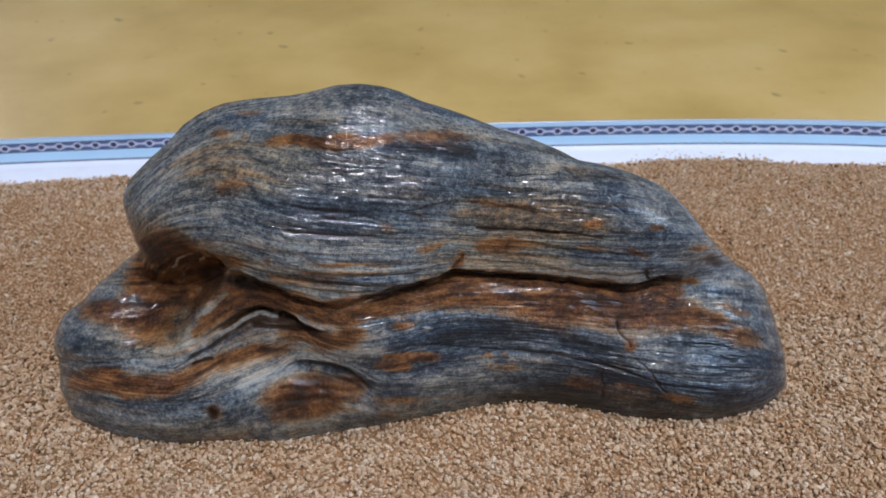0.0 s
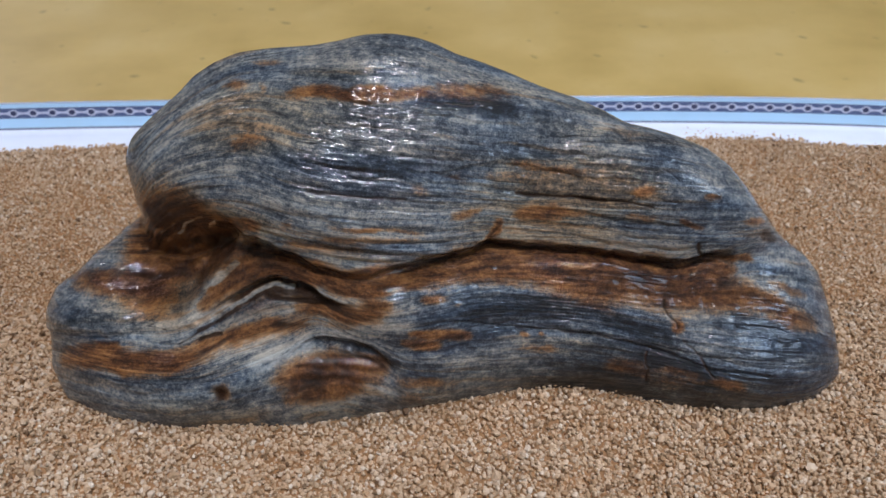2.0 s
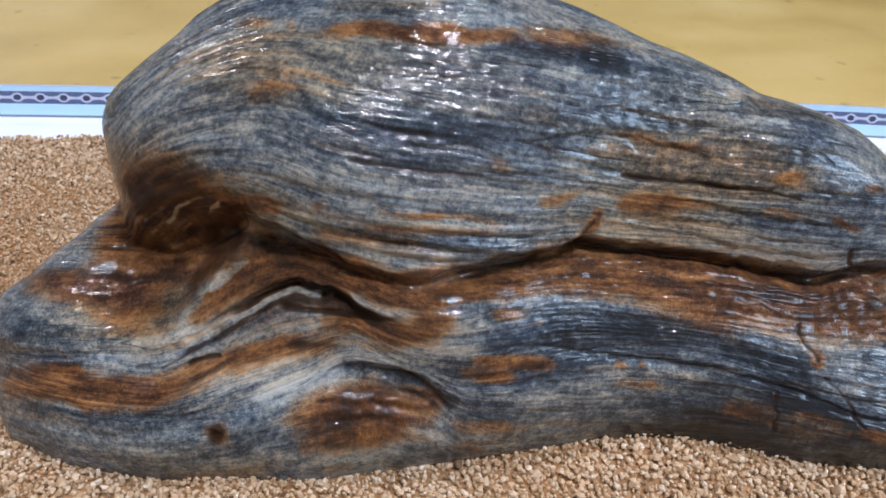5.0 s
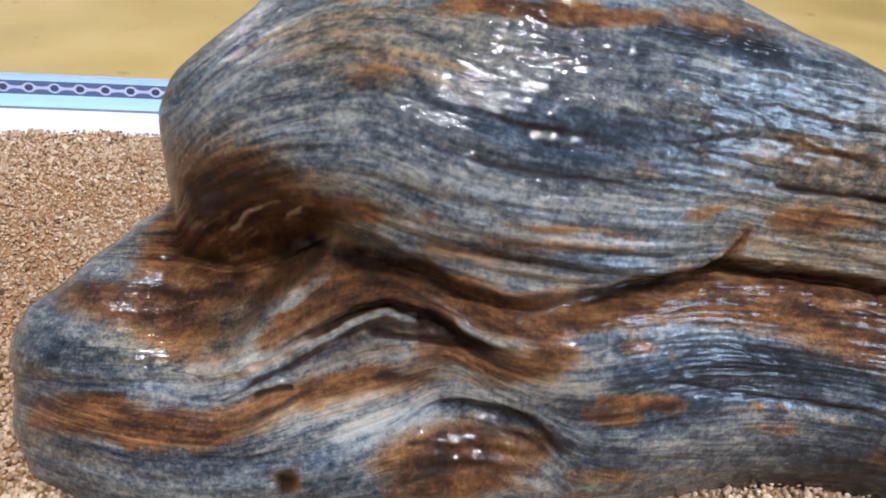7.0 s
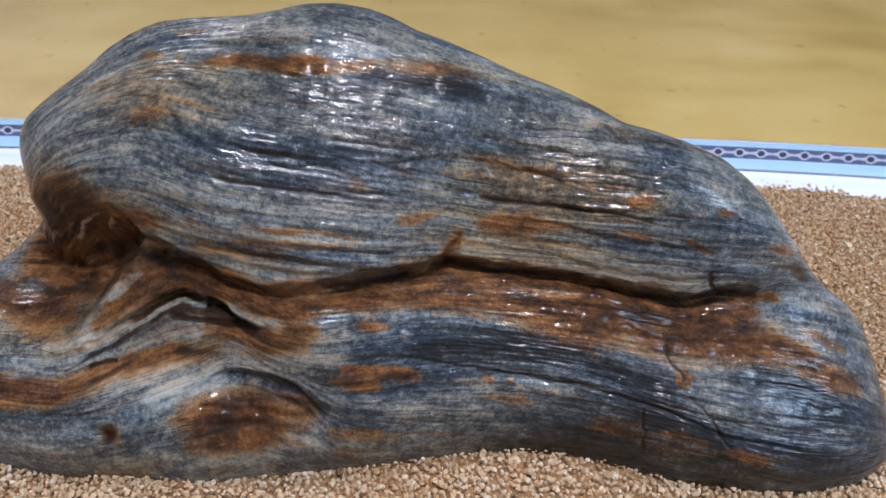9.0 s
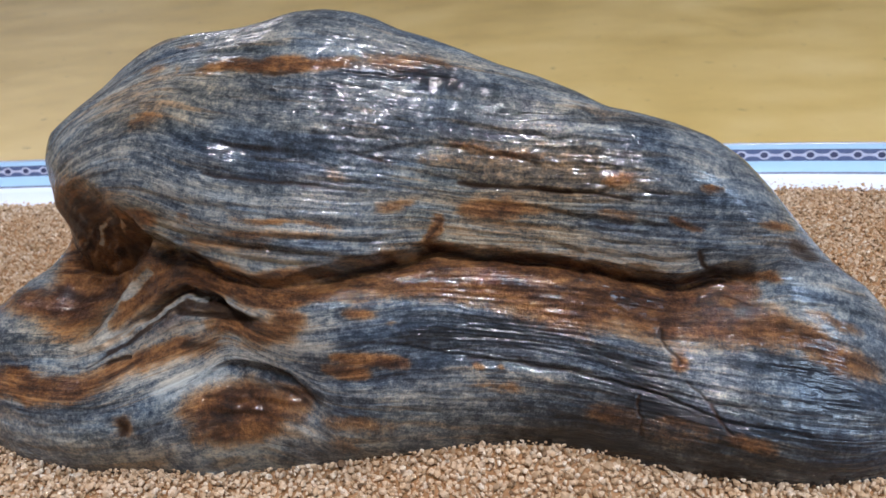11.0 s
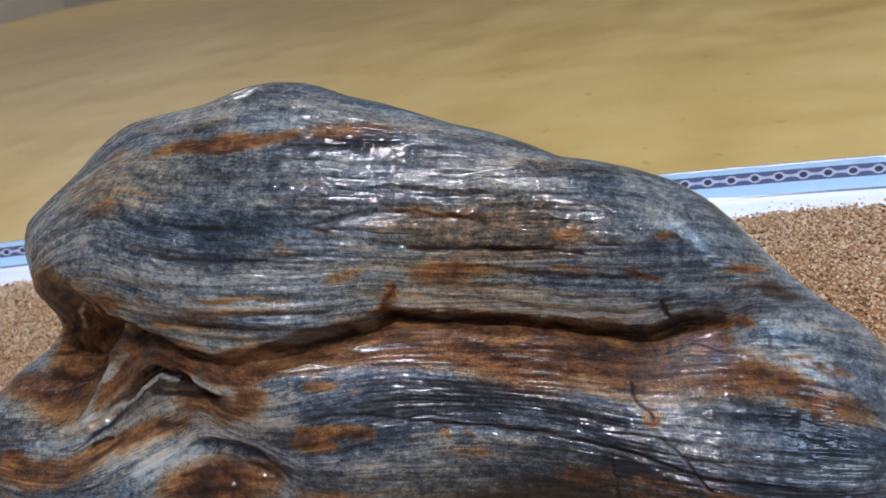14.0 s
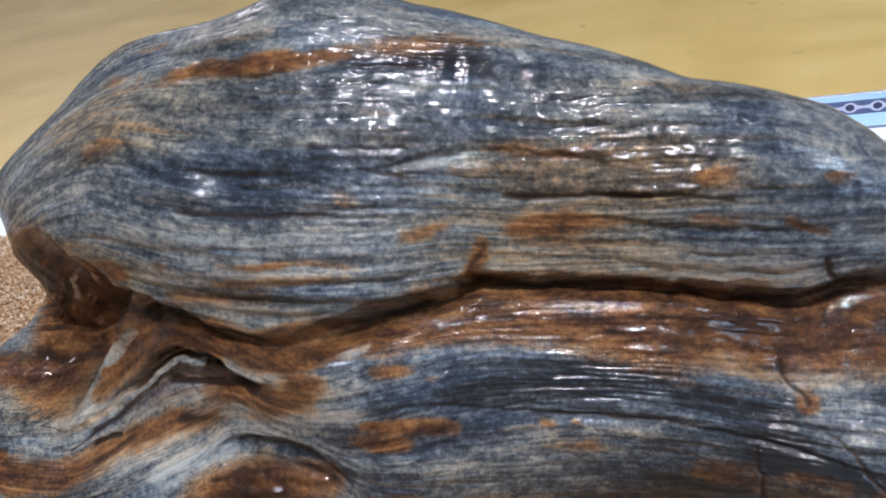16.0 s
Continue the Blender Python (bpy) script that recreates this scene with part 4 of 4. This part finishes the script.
    mark("pale", 0.6, 3, -92.5, -17.9, -82.3, -13.7, -73.8, -10.1)
    mark("umber_and_shade", 1.2, 0.61, -56.4, -5.7, -50.0, -2.8, -44.7, -1.7, -38.4, -3.1, -31.0, -5.1)
    mark("umber_and_shade", 1, 0.41, -72.5, -14.7, -66.1, -11.9, -59.6, -8.4)
    mark("umber_and_shade", 1.3, 0.61, -47.8, -3.8, -40.5, -4.7, -32.2, -5.6)
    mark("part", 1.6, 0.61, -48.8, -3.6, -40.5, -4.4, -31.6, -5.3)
    mark("plum", 0.7, 2.2, -57.8, -10.0, -53.5, -7.1, -48.2, -5.9, -43.6, -5.8)
    mark("rust", 0.95, 2.4, -68.9, -19.3, -58.8, -15.9, -48.1, -12.8, -37.6, -13.0)
    mark("umber_and_shade", 0.7, 1.2, -45.5, -12.2, -39.2, -12.5, -34.5, -14.0)
    mark("rust", 0.95, 2, -38.3, -7.2, -30.1, -8.1, -20.4, -9.7, -13.2, -10.0)
    mark("umber_and_shade", 0.5, 0.68, -31.0, -5.6, -20.6, -7.7, -12.9, -8.9)
    mark("rust", 1.15, 3.2, -120.0, -25.2, -104.2, -23.5, -92.6, -25.7, -81.3, -24.7, -70.5, -22.2)
    mark("plum", 0.8, 2.2, -87.1, -24.5, -78.7, -22.5)
    mark("umber_and_shade", 0.5, 1.6, -98.4, -24.4, -84.4, -22.2)
    mark("umber_and_shade", 0.8, 0.54, -78.4, -18.8, -72.6, -15.5, -65.7, -12.1, -57.5, -7.5)
    mark("umber_and_shade", 1.4, 0.54, -71.4, -17.6, -64.9, -15.8)
    mark("part", 1.4, 0.54, -71.4, -17.6, -64.9, -15.8)
    mark("part", 0.7, 0.34, -85.4, -18.9, -78.4, -18.8, -72.6, -15.5, -65.7, -12.1)
    mark("rust", 0.6, 1.2, -101.0, -26.6, -96.2, -28.8)
    mark("rust", 1.1, 1.6, -25.7, -0.8, -18.4, -1.1, -13.1, -1.0)
    mark("pale", 0.8, 1.8, -32.2, -1.9, -25.7, -4.2, -13.2, -6.4)
    mark("pale", 0.9, 2.2, -27.1, 4.7, -20.8, 1.9, -16.1, 2.4)
    # wedge beside the post
    mark("rust", 1, 2.5, -57.4, 3.3, -47.5, 7.5, -38.5, 7.6, -31.4, 4.5)
    mark("umber_and_shade", 0.6, 1.6, -49.9, 11.0, -38.7, 11.0, -32.1, 8.7)
    mark("rust", 0.9, 1.6, -30.3, 5.6, -23.9, 3.3, -14.1, 3.5)
    # shade of the crevice under the fold, painted dark brown
    mark("umber_and_shade", 1.1, 1.5, -60, -6.2, -50, -1.8, -42, -0.6, -34, -3, -26.7, -6.6)
    # brow
    mark("rust", 1.1, 4, -42.9, -29.9, -32.4, -26.3, -24.3, -27.4, -13.6, -27.2)
    mark("rust", 0.9, 3, -41.2, -37.3, -32.1, -35.2, -21.4, -33.9)
    mark("umber_and_shade", 0.8, 0.61, -39.3, -26.3, -32.4, -24.2, -26.5, -24.7)
    mark("umber_and_shade", 0.6, 0.7, -44.5, -29.9, -34.9, -30.7, -24.3, -28.4, -13.6, -27.2)
    mark("umber_and_shade", 0.8, 0.41, -36.2, -21.1, -30.9, -20.5, -23.5, -21.9, -15.9, -24.5, -9.2, -29.4)
    mark("pale", 0.8, 3, -50.9, -24.8, -43.1, -21.5, -36.3, -20.0)
    mark("pale", 0.7, 2.5, -40.0, -39.2, -23.8, -37.6, -13.2, -35.0)
    mark("pale", -1, 1.4, -33.1, -17.9, -24.6, -19.3, -15.4, -20.4)
    mark("pale", -0.8, 1.5, -15.0, -23.3, -6.5, -24.9, 5.1, -26.0)
    mark("rust", 0.5, 1.6, -8.0, -38.5, -1.0, -38.6)
    mark("tan", 0.8, 3, -39.9, -43.2, -17.5, -41.9)
    mark("rust", 1, 1.3, -5.6, -18.9, 4.1, -19.7)
    mark("rust", 0.3, 1, -33.5, -12.3, -20.4, -13.8)
    # low left
    mark("umber_and_shade", 1.4, 1.7, -66.3, -35.6, -64.1, -33.2)
    mark("rust", 0.8, 2.6, -66.6, -36.0, -63.8, -32.8)
    mark("pale", 0.5, 3.5, -72.3, -24.0, -58.0, -18.6, -43.1, -14.4)
    mark("pale", -0.6, 2.5, -95.7, -30.1, -83.0, -30.7, -71.4, -28.6)
    mark("pale", 0.4, 1, -95.9, -27.3, -86.4, -26.5)
    mark("tan", 0.6, 4, -89.0, -43.8, -58.2, -42.5)
    mark("umber_and_shade", 0.3, 2, -97.4, -42.2, -88.4, -42.8)
    mark("pale", -0.5, 5, -117.6, -9.1, -107.6, -12.6)
    mark("pale", 0.5, 1, -127.7, -20.5, -110.8, -19.2)
    mark("pale", -0.9, 1.2, -127.7, -22.1, -110.6, -21.2, -99.9, -20.4)
    # hollow beside the post: brown stains plus painted shade of its depths
    mark("rust", 0.8, 6.0, -87.0, 21.5, -76.1, 23.2, -66.7, 20.7)
    mark("rust", 0.8, 6.0, -94.2, 13.7, -85.6, 15.2, -78.6, 16.0)
    mark("rust", 0.9, 6.0, -75.8, 11.5, -66.7, 12.5, -60.4, 11.7)
    mark("rust", 0.9, 5.0, -94.3, 4.9, -83.2, 5.1, -73.5, 6.2)
    mark("umber_and_shade", 0.3, 4.0, -66.8, 11.5, -60.4, 11.2)
    mark("umber_and_shade", 0.3, 2.5, -91.6, 10.6, -83.4, 9.6, -77.1, 7.3)
    mark("umber_and_shade", 0.9, 1.2, -98.3, 4.2, -90.7, 1.1, -80.7, 2.4)
    mark("umber_and_shade", 0.8, 1.0, -73.4, 13.8, -72.4, 13.9)
    mark("umber_and_shade", 0.15, 3.0, -85.3, 22.1, -78.3, 20.2)
    mark("tan", 0.8, 5.0, -89.4, 27.0, -77.4, 25.5, -67.2, 22.9)
    mark("pale", 0.9, 0.7, -78.1, 16.1, -71.1, 20.1)
    mark("pale", 0.9, 0.6, -67.2, 17.2, -62.0, 20.1)
    mark("pale", 0.7, 0.6, -84.1, 16.6, -77.6, 19.4)
    mark("pale", 0.5, 0.6, -90.4, 19.3, -87.0, 21.5)
    mark("rust", 0.5, 3.0, -57.2, 10.6, -50.4, 10.3, -45.5, 8.7)
    mark("umber_and_shade", 0.4, 2.5, -50.4, 8.8, -43.6, 7.3, -37.9, 6.4)
    mark("rust", 0.9, 1.2, -62.6, 19.9, -56.5, 19.6, -47.5, 18.3)
    mark("tan", 0.9, 3.0, -63.3, 21.0, -54.5, 20.0, -45.7, 18.3)
    # shelf under the hollow
    mark("plum", 0.2, 4.0, -95.2, -1.3, -82.9, 0.1, -71.7, 1.8)
    mark("tan", 0.8, 6.0, -97.6, -7.1, -88.1, -6.0, -78.9, -6.7)
    mark("clear", 0.5, 0.6, -78.1, 16.1, -71.1, 20.1)
    mark("clear", 0.5, 0.5, -67.2, 17.2, -62.0, 20.1)
    mark("clear", 0.5, 0.5, -84.1, 16.6, -77.6, 19.4)
    mark("clear", 0.5, 0.5, -90.4, 19.3, -87.0, 21.5)
    # brown under the lip and in the fold's crevice, the darkest painting crease shade
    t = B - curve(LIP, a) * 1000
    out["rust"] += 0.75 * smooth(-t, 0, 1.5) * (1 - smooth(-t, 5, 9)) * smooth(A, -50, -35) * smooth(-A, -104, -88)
    out["umber_and_shade"] += 0.5 * smooth(-t, -0.5, 0.6) * (1 - smooth(-t, 1.0, 2.6)) * smooth(A, -6, 8) * smooth(-A, -98, -84)
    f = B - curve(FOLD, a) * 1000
    out["umber_and_shade"] += 0.9 * smooth(-f, -0.3, 0.5) * (1 - smooth(-f, 1.0, 2.4)) * smooth(A, -66, -52) * smooth(-A, 16, 30)
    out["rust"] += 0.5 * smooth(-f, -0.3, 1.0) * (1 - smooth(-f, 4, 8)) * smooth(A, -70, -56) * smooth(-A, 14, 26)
    mark("pale", 0.45, 6.0, 28.3, 55.6, 43.1, 50.3, 55.5, 46.1)
    mark("pale", -0.55, 6.0, 57.6, 37.0, 72.6, 39.1)
    mark("pale", -0.3, 5.0, -17.8, 45.6, 0.6, 44.1, 11.1, 38.8)
    mark("pale", 0.3, 5.0, -3.6, 25.6, 17.2, 24.6)
    mark("pale", 0.45, 6, -48, -16, -34, -13, -20, -15)
    mark("pale", 0.3, 5, -60, -20, -48, -27, -40, -38)
    mark("umber_and_shade", 0.25, 5, 42, 2.5, 64, 0, 84, -4, 106, -8)
    mark("pale", -0.35, 6, 5, -33, 30, -33, 60, -35)
    mark("pale", 0.3, 6, -46, -20, -30, -20)
    mark("pale", 0.3, 4, -28, -10, -5, -9)
    mark("pale", 0.25, 4, -12, -20, 15, -24)
    # foot of the tail: dull brown, darkened in colour as turned from the lamps
    mark("pale", -0.3, 9, 50, -20, 85, -24, 125, -30)
    mark("pale", -0.1, 9, 98, -12, 138, -26)
    mark("pale", -0.35, 9, 55, -38, 85, -41, 122, -44)
    mark("tan", 0.5, 9, 55, -36, 85, -40, 122, -44)
    keep = 1 - np.clip(out["clear"], 0, 0.9)
    out["rust"] = np.clip(out["rust"], 0, 1.25) * keep
    out["umber_and_shade"] = np.clip(out["umber_and_shade"], 0, 1.3) * keep
    return out


def build_stone():
    cols, rows, back_rows = 1050, 460, 60
    top, bot = resample(TOP, cols), resample(BOTTOM, cols)
    from mathutils import kdtree
    tree = kdtree.KDTree(2 * cols)
    for i, p in enumerate(np.concatenate([top, bot])):
        tree.insert((p[0], p[1], 0), i)
    tree.balance()
    s = np.linspace(0, 1, rows)
    s = (s + 0.5 * (1 - np.cos(np.pi * s))) / 2
    sb = 0.5 * (1 - np.cos(np.pi * np.linspace(1, 0, back_rows + 2)[1:-1]))

    def plane(s):
        g = bot[None] + (top - bot)[None] * s[:, None, None]
        a, b = g[..., 0].ravel(), g[..., 1].ravel()
        dist = np.array([tree.find((x, y, 0))[2] for x, y in zip(a, b)])
        return a, b, dist

    def rounding(a, b, dist):
        A = a * 1000
        less = 0.3 + 0.7 * smooth(b, -0.046, -0.016)
        l, r = smooth(-A, 60, 120) * less * (1 - 0.5 * smooth(b, 0.02, 0.05)), smooth(A, 85, 130) * less
        w, R = (14 + 28 * l + 14 * r) / 1000, (12 + 20 * l + 17 * r - 12 * smooth(-A, 20, 60) * smooth(b, 0.022, 0.045)) / 1000
        q = np.clip(1 - dist / w, 0, 1)
        return R, R * (1 - np.sqrt(np.maximum(1 - q * q, 0)))

    a, b, dist = plane(s)
    R, edge = rounding(a, b, dist)
    d = face_depth(a, b) + edge
    band = band_height(a, b)
    # weathered ridges along the bands
    fade = smooth(dist, 0, 0.006) * (1 - 0.6 * smooth(a, 0.066, 0.092) * smooth(b, 0.012, 0.02))
    ridge = value_noise(a * 30, band * 9, 1) * 0.40 + value_noise(a * 48, band * 21, 2) * 0.32
    crest = 0.5 - np.abs(value_noise(a * 55, band * 13, 5))
    chip = value_noise(a * 260, band * 30, 6) * 0.16 + value_noise(a * 120, band * 44, 3) * 0.2
    pit = value_noise(a * 420, b * 520, 9)
    lump = value_noise(a * 45, b * 70, 4) * 0.5
    d = d + fade * (ridge * 0.00034 - crest * 0.00018 + chip * 0.00036 + pit * 0.00018 + lump * 0.0006)
    # broken ledges: each layer stands out over the one below it
    for count, size, seed in ((3.6, 0.0008, 51), (8.5, 0.00036, 61)):
        u = band * count + 0.38 * value_noise(a * 34, band * 1.2, seed) + 0.20 * value_noise(a * 120, band * 3, seed + 1) + 0.10 * value_noise(a * 420, band * 5, seed + 2)
        u = u - np.floor(u)
        amount = (1 - 0.45 * smooth(-b, -0.004, 0.006)) * 0.8 * (1 - 0.4 * smooth(a, 0.088, 0.115)) * (1 - 0.85 * smooth(a, 0.066, 0.092) * smooth(b, 0.012, 0.02)) * np.clip(value_noise(a * 26, band * count * 0.8, seed + 3) * 1.1 + 0.25, 0, 1) * np.maximum(0.25 + 0.75 * smooth(a, -0.055, -0.015), 0.6 * smooth(-b, -0.006, 0.004))
        d = d + fade * size * amount * (smooth(u, 0, 0.12) * (1 - u) - 0.35)
    marks = stone_marks(a, b)
    d = d + 0.0007 * np.minimum(marks["part"], 1.6) * fade
    front = np.stack([a, b, d], 1)
    ab, bb, distb = plane(sb)
    Rb, _ = rounding(ab, bb, distb)
    wb = 0.06
    qb = np.clip(1 - distb / wb, 0, 1)
    db = face_depth(ab, bb) * smooth(0.02 - distb, -0.02, 0.02) + Rb + 0.036 * (1 - qb * qb) + 0.004 * value_noise(ab * 25, bb * 25, 8) * smooth(distb, 0, 0.02)
    back = np.stack([ab, bb, db], 1)
    co = np.concatenate([front, back])
    axes = np.array([[1, 0, 0], list(AXIS_B), list(AXIS_D)])
    xyz = co @ axes + np.array(STONE_AT)
    low = xyz[:, 2] < -0.014
    xyz[low, 2] = -0.014 + 0.05 * (xyz[low, 2] + 0.014)
    quads = grid_quads(rows + back_rows, cols)
    total = rows + back_rows
    j = np.arange(cols - 1)
    seam = np.stack([(total - 1) * cols + j, (total - 1) * cols + j + 1, j + 1, j], -1)
    ob = sheet("stone", xyz - np.array([0, 0, 0]), np.concatenate([quads, seam]), STONE)
    full = lambda v: np.concatenate([v, np.full(len(ab), 0.1)])
    put_attribute(ob, "flow", np.concatenate([np.stack([a, band * 0.016, band * 0], 1), np.stack([ab, bb + 0.3, ab * 0], 1)]))
    for name in ("rust", "umber_and_shade", "plum", "pale", "tan", "part"):
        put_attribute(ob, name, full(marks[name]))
    return tagged(ob, "wet blue-grey banded river stone with rusty brown seams, bedded in sand", "stone")


stone = build_stone()

# ---- sand ----


def sand_height(x, y):
    z = 0.0016 * value_noise(x * 22, y * 22, 11) + 0.0008 * value_noise(x * 60, y * 60, 12)
    z = z + 0.0157 * smooth(y, 0.02, 0.12)
    z = z + 0.0100 * np.exp(-((x - 0.040) / 0.062) ** 2 - ((y + 0.034) / 0.023) ** 2)
    z = z + 0.0018 * np.exp(-((x + 0.085) / 0.05) ** 2 - ((y + 0.045) / 0.02) ** 2)
    return z


def inside_tray(x, y, margin):
    return (np.abs((x - TC[0]) / (TA - margin)) ** TN + np.abs((y - TC[1]) / (TB - margin)) ** TN) < 1


def build_sand():
    q, _, _ = tray_line(480)
    c = np.array(TC)
    r = np.linspace(0, 1, 90)
    g = c + (q - c)[None] * r[:, None, None] * 0.998
    x, y = g[..., 0].ravel(), g[..., 1].ravel()
    bed = sheet("sand", np.stack([x, y, sand_height(x, y) - 0.0006], 1), grid_quads(90, 480, True), GAP_SHADE)
    tagged(bed, "coarse pale orange-brown sand filling the tray, painted darker as gap shade", "sand", kind="stuff")
    rng = np.random.default_rng(5)
    def unit_shape(fine):
        bm = bmesh.new()
        if fine:
            bmesh.ops.create_icosphere(bm, subdivisions=1, radius=1)
        else:
            bmesh.ops.create_cone(bm, segments=4, radius1=1, radius2=0, depth=1)
            bmesh.ops.delete(bm, geom=[f for f in bm.faces if len(f.verts) == 4], context="FACES_ONLY")
            tip = bm.verts.new((0, 0, -1.1))
            ring = [v for v in bm.verts if v.co.z < -0.4 and v is not tip]
            for v in ring:
                v.co.z = 0
            for v in bm.verts:
                if v.co.z > 0.3:
                    v.co.z = 1
            ring.sort(key=lambda v: math.atan2(v.co.y, v.co.x))
            for k in range(4):
                bm.faces.new((ring[(k + 1) % 4], ring[k], tip))
        bm.verts.index_update()
        out = np.array([v.co for v in bm.verts]), np.array([[v.index for v in f.verts] for f in bm.faces])
        bm.free()
        return out

    made = []
    for fine, x0, x1, y0, y1 in ((True, -0.21, 0.23, -0.105, 0.02), (False, -0.275, 0.285, 0.02, 0.165)):
        unit, tri = unit_shape(fine)
        nv = len(unit)
        step = 0.00098 if fine else 0.00104
        gx, gy = np.meshgrid(np.arange(x0, x1, step), np.arange(y0, y1, step))
        x = gx.ravel() + rng.uniform(-0.6, 0.6, gx.size) * step
        y = gy.ravel() + rng.uniform(-0.6, 0.6, gx.size) * step
        # only what lies in the tray and not under the stone
        keep = inside_tray(x, y, 0.001) & ~((np.abs((x - 0.005) / 0.115) ** 3 + np.abs((y - 0.02) / 0.035) ** 3) < 1)
        x, y = x[keep], y[keep]
        n = len(x)
        size = (0.00060 if fine else 0.00056) * np.exp(rng.normal(0, 0.30, n))
        shape = unit[None] * (1 + rng.uniform(-0.28, 0.28, (n, nv, 1)))
        shape = shape * rng.uniform(0.7, 1.25, (n, 1, 3))
        turn = rng.uniform(0, 2 * np.pi, n)
        cs, sn = np.cos(turn)[:, None], np.sin(turn)[:, None]
        tilt = rng.uniform(-0.9, 0.9, n)
        ct, st = np.cos(tilt)[:, None], np.sin(tilt)[:, None]
        px, pz = shape[..., 0] * ct - shape[..., 2] * st, shape[..., 0] * st + shape[..., 2] * ct
        sx, sy = px * cs - shape[..., 1] * sn, px * sn + shape[..., 1] * cs
        z = sand_height(x, y) + rng.normal(0, 0.0007 if fine else 0.00036, n)
        co = np.stack([x[:, None] + sx * size[:, None], y[:, None] + sy * size[:, None], z[:, None] + pz * size[:, None]], -1)
        faces = (tri[None] + nv * np.arange(n)[:, None, None]).reshape(-1, 3)
        grains = sheet("sand_grains", co.reshape(-1, 3), faces, GRAIN, smooth_shade=False)
        made.append(tagged(grains, "loose coarse sand grains, cream to rusty brown", "sand", kind="stuff"))
    return made


build_sand()
